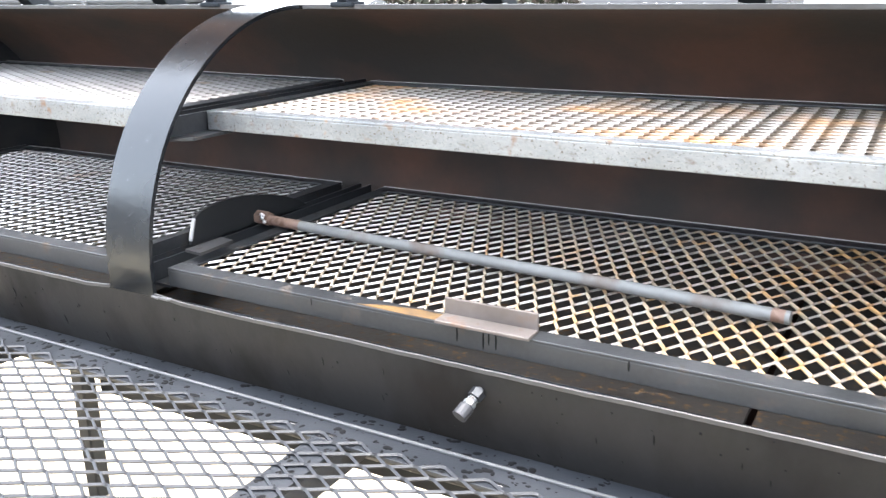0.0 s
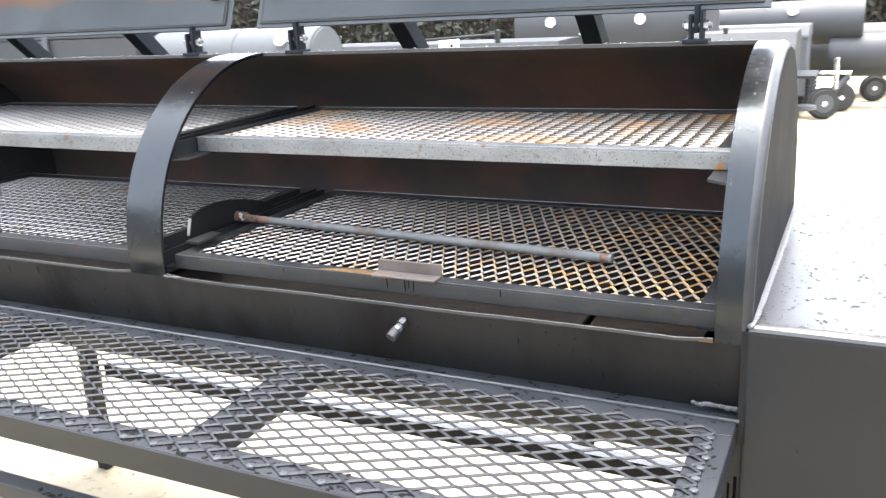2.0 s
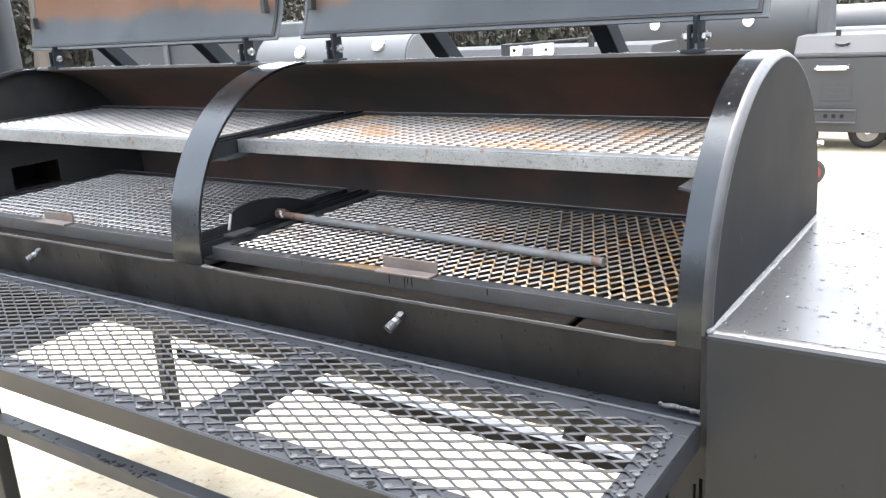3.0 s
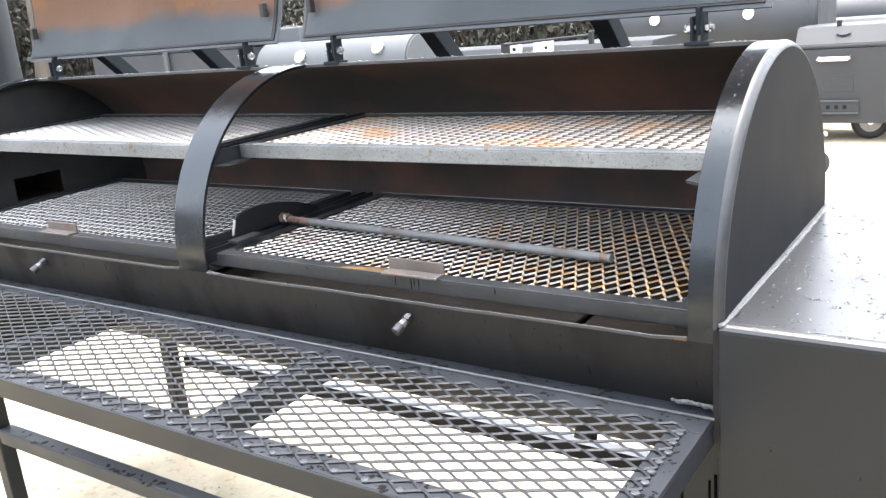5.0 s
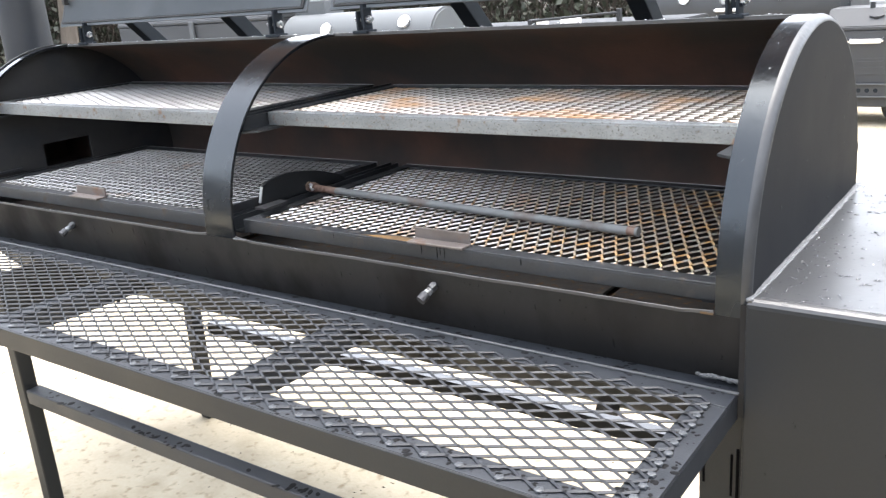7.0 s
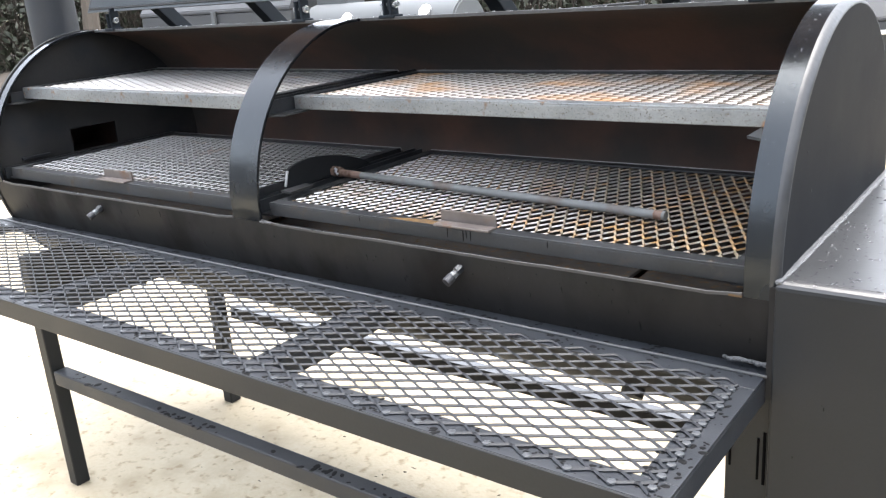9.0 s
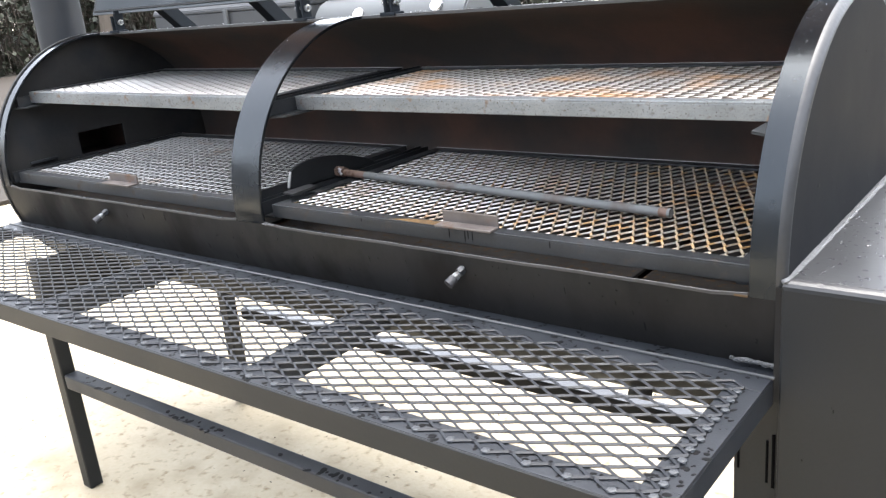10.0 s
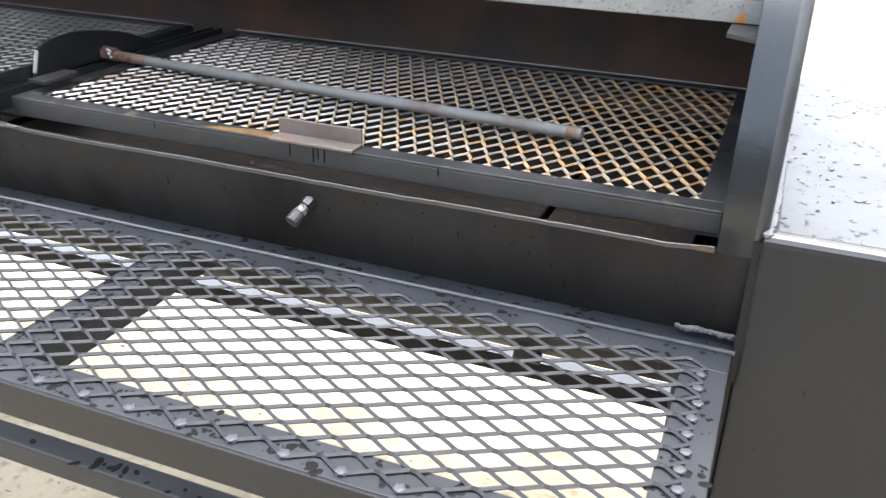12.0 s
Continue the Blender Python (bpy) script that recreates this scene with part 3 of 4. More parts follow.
# ---- racks ----
def rack(x0, x1, y0, y1, z, h, mesh_material, label, tab=None, along_x=False):
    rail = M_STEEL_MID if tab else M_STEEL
    r = thing("grill_rack", ((x0 + x1) / 2, (y0 + y1) / 2, z - h), label, "grill rack", "expanded metal racks in the smoker")
    w, t = 0.026, 0.004
    for name, (a, b, c, d), (e, f, g, k) in (
        ("front_rail", (x0, x1, y0, y0 + w), (x0, x1, y0, y0 + t)),
        ("back_rail", (x0, x1, y1 - w, y1), (x0, x1, y1 - t, y1)),
        ("side_rail", (x0, x0 + w, y0 + w, y1 - w), (x0, x0 + t, y0 + t, y1 - t)),
        ("side_rail", (x1 - w, x1, y0 + w, y1 - w), (x1 - t, x1, y0 + t, y1 - t)),
    ):
        bm = bmesh.new()
        box(bm, a, b, c, d, z - t, z, 0.0012)
        box(bm, e, f, g, k, z - h, z - t + 0.0006, 0.0012)
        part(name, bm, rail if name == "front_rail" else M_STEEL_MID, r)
    part("back_strip", box(bmesh.new(), x0, x1, y1 + 0.0005, y1 + 0.0020, z - 0.006, z + 0.0010, 0.0006), M_STRIP, r)
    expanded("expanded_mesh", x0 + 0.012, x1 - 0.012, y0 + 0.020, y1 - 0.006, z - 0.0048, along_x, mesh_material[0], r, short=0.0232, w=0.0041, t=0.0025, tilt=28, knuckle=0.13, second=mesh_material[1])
    if tab:
        bm = bmesh.new()
        box(bm, tab - 0.056, tab + 0.056, y0 + 0.016, y0 + 0.020, z, z + 0.0225, 0.001)
        box(bm, tab - 0.056, tab + 0.056, y0 - 0.008, y0 + 0.020, z, z + 0.004, 0.001)
        part("pull_tab", bm, M_TAB, r, "bent steel pull tab")
        bm = bmesh.new()
        pts = [(tab - 0.165, y0 + 0.003), (tab - 0.10, y0 - 0.0), (tab - 0.058, y0 + 0.001), (tab - 0.057, y0 + 0.018), (tab - 0.09, y0 + 0.020), (tab - 0.13, y0 + 0.014)]
        if tab > -1:
            prism(bm, pts, "z", z + 0.0001, z + 0.0005)
            part("rust_streak", bm, M_OCHRE, r, "ochre rust streak")
        else:
            bm.free()
    return r


M_TAB = mk("tab_steel", (0.085, 0.073, 0.068), (0.14, 0.124, 0.116), 20, (0.45, 0.6), metal=0.5, spots=(0.11, 0.06, 0.035), spot_scale=30, spot_at=(0.55, 0.7))
rack(-0.938, -0.001, 0.026, 0.553, 0.8205, 0.026, (M_MESH_RUSTY, M_MESH_OCHRE_DIM), "lower grill rack of rust-flecked expanded steel", -0.470)
rack(-1.945, -1.030, 0.026, 0.550, 0.8205, 0.028, (M_MESH_GREY, M_MESH_DIM), "lower grill rack of bare grey expanded steel", -1.474)
rack(-0.957, -0.002, 0.144, 0.550, 1.012, 0.027, (M_MESH_PATCHY, M_MESH_BROWN_DIM), "upper grill rack of orange rusted expanded steel", along_x=True)
rack(-1.962, -1.008, 0.112, 0.540, 1.0165, 0.029, (M_MESH_CLEAN, M_MESH_DIM), "upper grill rack of bright bare expanded steel", along_x=True).rotation_euler.y = radians(0.4)

# ---- half-round damper plate with its rod, lying on the rack ----
damper = thing("damper_plate", (-0.98, 0.24, 0.823), "half-round dark steel damper plate with a long rod", "damper")
bm = bmesh.new()
out = [(0.108, 0.8235), (0.121, 0.862), (0.135, 0.868), (0.150, 0.871), (0.170, 0.873), (0.192, 0.8738), (0.220, 0.8715), (0.250, 0.867), (0.280, 0.861), (0.308, 0.853), (0.333, 0.844), (0.354, 0.8355), (0.372, 0.8235)]
prism(bm, out, "x", -0.981, -0.975)
part("plate", bm, M_BOX, damper)
part("edge_weld", beam(bmesh.new(), (-0.978, 0.110, 0.829), (-0.978, 0.1205, 0.860), 0.007, 0.0026, 0.001), M_STRIP, damper)
bm = bmesh.new()
prism(bm, [(-0.938, 0.060), (-0.906, 0.056), (-0.910, 0.124), (-0.936, 0.127)], "z", 0.8325, 0.8365)
part("foot", bm, M_STEEL_DARK, damper)
bm = bmesh.new()
bar(bm, (-0.956, 0.2494, 0.830), (-0.184, 0.1838, 0.830), 0.0078, 24)
part("rod", bm, M_ROD, damper, "grey round steel rod", smooth=True)
part("rod_tip", bar(bmesh.new(), (-0.203, 0.18541, 0.830), (-0.1890, 0.18423, 0.830), 0.00785, 24), M_RODRUST, damper, "rusty rod end", smooth=True)
part("rod_rust", bar(bmesh.new(), (-0.952, 0.24906, 0.830), (-0.885, 0.24337, 0.830), 0.00785, 24), M_RODRUST, damper, "rusty rod end", smooth=True)
bm = bmesh.new()
bar(bm, (-0.9755, 0.2512, 0.8315), (-0.950, 0.249, 0.8315), 0.0115, 6)
part("nut", bm, M_RODRUST, damper, "rusty hexagon nut")
# Bright metal blobs, added to imitate the white glint on the nut.
bm = bmesh.new()
for dx, dy, dz, q in ((-0.0035, -0.0095, 0.003, 0.0042), (0.001, -0.0105, -0.002, 0.0036), (-0.006, -0.008, 0.008, 0.0034), (-0.001, -0.0092, 0.007, 0.0028)):
    bmesh.ops.create_icosphere(bm, subdivisions=1, radius=q, matrix=Matrix.Translation((-0.953 + dx, 0.249 + dy, 0.8315 + dz)))
part("glint_blob", bm, M_ZINC, damper, "bright blobs standing for the glint on the nut", smooth=True)

# ---- shelf along the front ----
SH_Z = 0.680
WELD_Y = 0.012
shelf = part("shelf_frame", box(bmesh.new(), -2.0, 0.033, -0.3445, -0.3405, SH_Z - 0.038, SH_Z, 0.001), M_BOX, smoker, "dark grey angle iron shelf frame")
# Flanges take a bluer, lighter copy of the frame's paint, for skylight from above.
part("front_flange", box(bmesh.new(), -2.0, 0.033, -0.340, -0.300, SH_Z - 0.005, SH_Z, 0.001), M_SHELF, shelf)
part("back_flange", box(bmesh.new(), -2.0, 0.033, -0.046, 0.036, SH_Z - 0.005, SH_Z, 0.001), M_SHELF, shelf)
part("hinge_rod", bar(bmesh.new(), (-2.0, -0.0065, SH_Z + 0.0015), (0.036, -0.0065, SH_Z + 0.0015), 0.0024, 10), M_WELD, shelf, smooth=True)
for x0, x1, leg in ((-0.012, 0.033, 0.029), (-0.655, -0.612, -0.616), (-1.29, -1.245, -1.249), (-2.0, -1.96, -2.0)):
    bm = bmesh.new()
    box(bm, x0, x1, -0.2995, -0.0465, SH_Z - 0.0055, SH_Z - 0.0005, 0.001)
    box(bm, leg, leg + 0.004, -0.340, 0.02, SH_Z - 0.040, SH_Z - 0.0056, 0.0005)
    part("cross_bar", bm, M_SHELF, shelf)
LW = 0.0533
expanded("expanded_mesh", -0.193 - 34 * LW, -0.193 + 4 * LW - 0.008, -0.332, -0.032, SH_Z + 0.0022, True, M_SHELF_MESH, shelf, "painted expanded steel mesh", long=LW, short=0.0257, w=0.0036, t=0.0022, tilt=32, knuckle=0.1)
weld = None
for i in range(38):
    x = -0.193 - 34 * LW + i * LW + rnd.uniform(-0.002, 0.002)
    if weld is None:
        bm = bmesh.new()
        bmesh.ops.create_icosphere(bm, subdivisions=1, radius=0.0060, matrix=Matrix.Diagonal((1.1, 1.1, 0.6, 1)))
        weld = finish(bm, "tack_weld", M_TACK, True)
    part("tack_weld", weld, None, shelf).location = (x, -0.330, SH_Z + 0.002)
for i in range(11):
    part("tack_weld", weld, None, shelf).location = (0.010 + rnd.uniform(-0.002, 0.002), -0.332 + 0.0128 + i * 0.0257, SH_Z + 0.002)
bm = bmesh.new()
for i in range(12):
    bmesh.ops.create_icosphere(bm, subdivisions=1, radius=rnd.uniform(0.003, 0.0045), matrix=Matrix.Translation((-0.026 + i * 0.005, WELD_Y, 0.690 + rnd.uniform(-0.001, 0.001))) @ Matrix.Diagonal((1.3, 1, 1, 1)))
part("weld_bead", bm, M_WELD, shelf, smooth=True)

# ---- stand ----
for y, ztop in ((-0.090, 0.642), (0.436, 0.487)):
    part("leg", box(bmesh.new(), -1.734, -1.696, y - 0.019, y + 0.019, 0.0, ztop, 0.004), M_BOX, smoker)
    y0, z0 = (y - 0.019, 0.302) if y < 0 else (0.458, 0.274)
    part("brace", box(bmesh.new(), -1.688, 0.04 if y < 0 else -0.02, y0, y0 + 0.038, z0, z0 + (0.038 if y < 0 else 0.034), 0.004), M_SHELF if y < 0 else M_PAINT, smoker)
part("brace_film", box(bmesh.new(), -1.685, -0.024, 0.4615, 0.4925, 0.3085, 0.3095), M_FILM, smoker, "wet top of the brace, paled for its reflection")
bm = bmesh.new()
prism(bm, [(-0.079, 0.50), (0.170, 0.50)] + [on_drum(a, R + 0.001) for a in range(299, 333, 4)] + [(-0.079, 0.64)], "x", -1.712, -1.702)
part("saddle_plate", bm, M_PAINT, smoker)
for x, STUB, out_ in ((-0.215, -52, 0.016), (-1.62, -56, 0.030)):
    part("drain_stub", bar(bmesh.new(), (x, *on_drum(STUB, R - 0.01)), (x, *on_drum(STUB, R + out_)), 0.019, 16), M_BLACK, smoker, "short black pipe stub")


# ---- lids, swung up and back ----
def lid(x0, x1):
    lean, r = radians(28), 0.325
    ey, ez = 0.366, 1.198
    cy, cz = ey - r * math.cos(lean), ez + r * math.sin(lean)
    first = math.degrees(lean)

    def arc(bm, xa, xb, a0, a1, ro, ri):
        n = 24
        angs = [-first + a0 + (a1 - a0) * i / n for i in range(n + 1)]
        return shell(bm, [xa, xb], [180 - a for a in angs], lambda i, j: True, ro, ri, cy, cz)

    top = part("lid", arc(bmesh.new(), x0, x1, 0, 103, r + 0.009, r + 0.005), [M_LID, M_LID], smoker, "raised curved steel lid, rusty inside")
    part("inner_panel", arc(bmesh.new(), x0 + 0.016, x1 - 0.016, 2.0, 101, r + 0.0045, r), [M_LID, M_LID_IN], top, "rusty lid panel with grey overspray")
    # Black strips laid in the seam stand for the shade in its gap.
    seam = part("seam", arc(bmesh.new(), x0 + 0.010, x1 - 0.010, 1.25, 2.0, r + 0.0045, r + 0.0012), [M_BLACK, M_BLACK], top, "dark strip for the shade in the panel's seam")
    for xa in (x0 + 0.010, x1 - 0.0158):
        part("seam_side", arc(bmesh.new(), xa, xa + 0.0058, 2.05, 101, r + 0.0045, r + 0.0012), [M_BLACK, M_BLACK], seam)
    for x in (x0 + 0.03, x1 - 0.04):
        part("stop", box(bmesh.new(), x, x + 0.012, ey + 0.004, ey + 0.02, ez + 0.055, ez + 0.085, 0.002), M_BLACK, top)
    return top


for (x0, x1), hinges, arms in (((-2.005, -1.037), (-1.865, -1.122), (-1.80, -1.40)), ((-0.967, 0.012), (-0.860, -0.094), (-0.690, -0.308))):
    lid_ = lid(x0, x1)
    for x in hinges:
        hg = part("hinge", box(bmesh.new(), x - 0.013, x - 0.008, 0.344, 0.372, 1.145, 1.190, 0.002), M_ARM, lid_, "bolted steel hinge")
        part("hinge_leaf", box(bmesh.new(), x + 0.004, x + 0.009, 0.344, 0.372, 1.150, 1.196, 0.002), M_ARM, hg)
        part("hinge_ear", box(bmesh.new(), x - 0.006, x + 0.002, 0.352, 0.366, 1.160, 1.204, 0.002), M_ARM, hg)
        part("bolt", bar(bmesh.new(), (x - 0.024, 0.357, 1.172), (x + 0.022, 0.357, 1.172), 0.0045, 12), M_STEEL, hg)
        for a, b in ((-0.020, -0.0135), (0.0095, 0.016)):
            part("nut", bar(bmesh.new(), (x + a, 0.357, 1.172), (x + b, 0.357, 1.172), 0.0085, 6), M_ZINC, hg)
        part("hinge_foot", box(bmesh.new(), x - 0.022, x + 0.018, 0.340, 0.374, 1.1445, 1.1515, 0.002), M_ARM, hg)
    for x in arms:
        part("counterweight_arm", beam(bmesh.new(), (x, 0.425, 1.241), (x, 0.86, 0.825), 0.036, 0.036), M_ARM, lid_)



# ---- rain drops ----
def drops(name, spots, material, label):
    """Flattened beads of water: each spot is a centre, two axes along the surface with their half lengths, and the normal with the height."""
    verts, faces = [], []
    for c, u, v, n in spots:
        c, u, v, n = Vector(c), Vector(u), Vector(v), Vector(n)
        b = len(verts)
        for k, lift in ((1.0, 0.0), (0.82, 0.6), (0.45, 0.92)):
            for i in range(7):
                a = i * math.tau / 7
                verts.append(c + u * (k * math.cos(a)) + v * (k * math.sin(a)) + n * lift)
        verts.append(c + n)
        for q in (0, 7):
            for i in range(7):
                j = (i + 1) % 7
                faces.append((b + q + i, b + q + j, b + q + 7 + j, b + q + 7 + i))
        for i in range(7):
            faces.append((b + 14 + i, b + 14 + (i + 1) % 7, b + 21))
    me = bpy.data.meshes.new(name)
    me.from_pydata(verts, [], faces)
    me.materials.append(material)
    for p in me.polygons:
        p.use_smooth = True
    return tagged(part(name, me, None), label, "water drops", kind="stuff")


def drop(c, u, v, n, size, flat=0.35):
    a = rnd.uniform(0, math.tau)
    s1, s2 = size * rnd.uniform(0.7, 1.4), size * rnd.uniform(0.5, 1.0)
    u, v, n = Vector(u), Vector(v), Vector(n)
    return c, (u * math.cos(a) + v * math.sin(a)) * s1, (v * math.cos(a) - u * math.sin(a)) * s2, n * size * flat


X, Y, Z = (1, 0, 0), (0, 1, 0), (0, 0, 1)
spots = [drop((rnd.uniform(0.05, 0.6), 0.0 + 0.66 * rnd.random() ** 1.2, BOX_Z + 0.0007), X, Y, Z, rnd.choice((0.0010, 0.0013, 0.0017, 0.0023, 0.0034)), 0.4) for i in range(1400)]
drops("rain_drops", [q for i, q in enumerate(spots) if i % 6], M_WATER, "rain drops beaded on the firebox top")
drops("rain_drops", spots[::6], M_PUDDLE, "dark rain drops beaded on the firebox top")
spots = []
while len(spots) < 26:
    y, z = rnd.uniform(0.0, 0.62), rnd.uniform(0.83, 1.13)
    if (y - YC) ** 2 + (z - ZC) ** 2 < 0.29 ** 2:
        spots.append(drop((X_RIGHT + 0.0123, y, z), Y, Z, X, rnd.choice((0.0012, 0.0016, 0.0022, 0.003)), 0.16))
drops("rain_drops", spots, M_WETSPOT, "rain drops on the round end plate")
spots = []
for i in range(24):
    x, z = rnd.uniform(0.06, 0.5), rnd.uniform(0.3, 0.80)
    spots.append(((x, -0.0042, z), Vector(X) * rnd.uniform(0.0005, 0.0009), Vector(Z) * rnd.uniform(0.0008, 0.004), Vector((0, -0.0005, 0))))
drops("rain_drops", spots, M_WETSPOT, "dark drips on the firebox front")
spots = []
for i in range(64):
    a = rnd.uniform(10, 80)
    x = rnd.choice((rnd.uniform(POST[0] + 0.008, POST[1] - 0.008), rnd.uniform(0.003, 0.022)))
    y, z = on_drum(a, R + 0.0002)
    ca, sa = math.cos(radians(a)), math.sin(radians(a))
    spots.append(drop((x, y, z), X, (0, sa, ca), (0, -ca, sa), rnd.choice((0.0009, 0.0012, 0.0018)), 0.35))
for i in range(150):
    spots.append(drop((rnd.uniform(-1.95, 0.0), on_drum(TOP)[0] + rnd.uniform(-0.002, 0.012), on_drum(TOP)[1] + 0.0008), X, Y, Z, rnd.choice((0.0015, 0.002, 0.003)), 0.5))
drops("rain_drops", spots, M_WATER, "rain drops on the drum's curved bands")
spots = []
for i in range(1100):
    k = rnd.random()
    if k < 0.40:
        c = Vector((rnd.uniform(-1.98, 0.02), rnd.uniform(-0.337, -0.304), SH_Z + 0.0002))
    elif k < 0.86:
        c = Vector((rnd.uniform(-1.98, 0.02), rnd.uniform(-0.04, 0.026), SH_Z + 0.0002))
    else:
        c = Vector((rnd.choice((rnd.uniform(-0.65, -0.618), rnd.uniform(-0.008, 0.028), rnd.uniform(-1.285, -1.25))), rnd.uniform(-0.29, -0.05), SH_Z - 0.0003))
    size = rnd.choice((0.0012, 0.0016, 0.002, 0.003, 0.0045))
    for n in range(1 if size < 0.002 else rnd.choice((1, 2, 3))):
        spots.append(drop(c + Vector((rnd.gauss(0, size), rnd.gauss(0, size * 0.6), 0)), X, Y, Z, size, 0.10))
drops("rain_drops", spots, M_WETSPOT, "shallow rain spots on the shelf flanges")
spots = []
for i in range(37):
    for n in range(rnd.choice((0, 1, 1, 2))):
        c = (-0.193 - 34 * LW + (i + 0.5) * LW + rnd.uniform(-0.012, 0.012), rnd.uniform(-0.0405, -0.030), SH_Z + 0.0002)
        spots.append((c, Vector((rnd.uniform(0.009, 0.017), rnd.uniform(-0.001, 0.001), 0)), Vector((0, rnd.uniform(0.003, 0.005), 0)), Vector((0, 0, 0.0006))))
drops("rain_puddles", spots, M_PUDDLE, "clear rain water held in the mesh along the shelf")
spots = []
for x, z0, z1 in ((-0.502, 0.800, 0.8195), (-0.470, 0.797, 0.8195), (-0.4635, 0.803, 0.8195), (-0.455, 0.799, 0.8195), (-0.31, 0.806, 0.8185), (-0.70, 0.808, 0.8185)):
    spots.append(((x, 0.0258, (z0 + z1) / 2), Vector(X) * rnd.uniform(0.0007, 0.0014), Vector(Z) * (z1 - z0) / 2, Vector((0, -0.0004, 0))))
drops("drip_marks", spots, M_WETSPOT, "dark drip marks on the rack's front rail")
spots = [drop((rnd.gauss(rnd.choice((-1.5, -1.15, -0.75, -0.55)), 0.06), -0.098 + rnd.uniform(-0.012, 0.012), 0.3403), X, Y, Z, rnd.uniform(0.003, 0.009), 0.03) for i in range(60)]
drops("rain_drops", spots, M_WETSPOT, "rain puddles on the stand's brace")


spots = []
for i in range(170):
    a, x = rnd.uniform(-34, -5), rnd.uniform(-1.95, 0.03)
    y, z = on_drum(a, R + 0.0002)
    ca, sa = math.cos(radians(a)), math.sin(radians(a))
    down = Vector((0, sa, ca))
    wide = rnd.choice((0.0008, 0.0011, 0.0016))
    spots.append(((x, y, z), Vector(X) * wide, down * wide * rnd.choice((1, 1.3, 1.8, 6)), Vector((0, -ca, sa)) * 0.0005))
drops("rain_drops", spots, M_WETSPOT, "dark rain specks on the drum front")


# ---- other pits in the yard ----
def wheel(name, c, r, w, parent, rim_material, axis=(1, 0, 0)):
    c, ax = Vector(c), Vector(axis)
    bm = bmesh.new()
    bar(bm, c - ax * w / 2, c + ax * w / 2, r, 28)
    bmesh.ops.bevel(bm, geom=[e for e in bm.edges if len(e.link_faces) == 2 and abs(e.calc_face_angle(0)) > 1.2], offset=r * 0.16, segments=3, affect="EDGES")
    w_ = part(name, bm, M_BLACK, parent)
    if rim_material is None:
        return w_
    part("rim", bar(bmesh.new(), c - ax * (w / 2 + 0.004), c + ax * (w / 2 + 0.004), r * 0.58, 20), rim_material, w_)
    part("hub", bar(bmesh.new(), c - ax * (w / 2 + 0.012), c + ax * (w / 2 + 0.012), r * 0.18, 12), M_ZINC, w_)
    return w_


def gauge(x, y, z, parent, r=0.042, out=(0, -1, 0)):
    c, out = Vector((x, y, z)), Vector(out)
    g = part("thermometer", bar(bmesh.new(), c - out * 0.01, c + out * 0.014, r, 24), M_WHITE, parent, "round white dial")
    part("bezel", bar(bmesh.new(), c - out * 0.008, c + out * 0.010, r * 1.08, 24), M_ZINC, g)
    part("stem", bar(bmesh.new(), c - out * 0.04, c - out * 0.006, r * 0.3, 10), M_ZINC, g)


def barrel(x0, x1, y, z, r, material, label, gauges=(), seams=(), wheels=(), rim=None, handles=()):
    """A pit like a lying barrel on four legs."""
    p = thing("barrel_smoker", ((x0 + x1) / 2, y, 0), label, "smoker", "finished pits in the yard")
    bm = bmesh.new()
    bar(bm, (x0, y, z), (x1, y, z), r, 48)
    bmesh.ops.bevel(bm, geom=[e for e in bm.edges if abs(e.calc_face_angle(0)) > 1.2], offset=0.012, segments=2, affect="EDGES")
    part("barrel", bm, material, p, smooth=True)
    for xs_ in seams:
        part("door_seam", bar(bmesh.new(), (xs_ - 0.006, y, z), (xs_ + 0.006, y, z), r + 0.004, 48), material, p)
    for x, zz in gauges:
        slope = math.asin((zz - z) / r)
        gauge(x, y - (r + 0.01) * math.cos(slope), z + (r + 0.01) * math.sin(slope), p, 0.042, (0, -math.cos(slope), math.sin(slope)))
    for x, zz in handles:
        yy = y - math.sqrt(max(0.0, r * r - (zz - z) ** 2)) - 0.035
        hd = part("handle", bar(bmesh.new(), (x - 0.09, yy, zz), (x + 0.09, yy, zz), 0.014, 14), M_WHITE, p, "pale coiled handle")
        for k in (-0.1, 0.1):
            part("bracket", bar(bmesh.new(), (x + k, yy + 0.05, zz), (x + k, yy - 0.004, zz), 0.007, 8), M_ZINC, hd)
    for x in (x0 + 0.12, x1 - 0.12):
        for yy in (y - r * 0.6, y + r * 0.6):
            part("leg", box(bmesh.new(), x - 0.02, x + 0.02, yy - 0.02, yy + 0.02, 0, z - r * 0.7, 0.003), M_PIT_DARK, p)
    for c, rr in wheels:
        wheel("wheel", c, rr, rr * 0.55, p, rim or M_PIT_LIGHT)
    return p


barrel(-2.72, -1.06, 6.72, 0.89, 0.40, M_PIT, "grey barrel smoker with two round dials", ((-2.37, 0.962), (-1.583, 0.962)), (-1.93, -1.14), handles=((-2.0, 0.86),))
silver = barrel(-4.27, -2.925, 3.60, 0.905, 0.195, M_PIT_LIGHT, "pale silver barrel smoker with white dials", ((-3.822, 0.992), (-3.153, 1.018)), (-3.55,))
part("chimney_box", box(bmesh.new(), -4.26, -3.97, 3.58, 3.78, 1.05, 1.195, 0.01), M_PIT_LIGHT, silver, "pale square flue box")
barrel(-1.40, 0.10, 8.20, 0.80, 0.21, M_PIT, "grey barrel smoker in the far row", ((-1.275, 0.865), (-0.52, 0.91)), (-0.78,), handles=((-0.9, 0.76),))
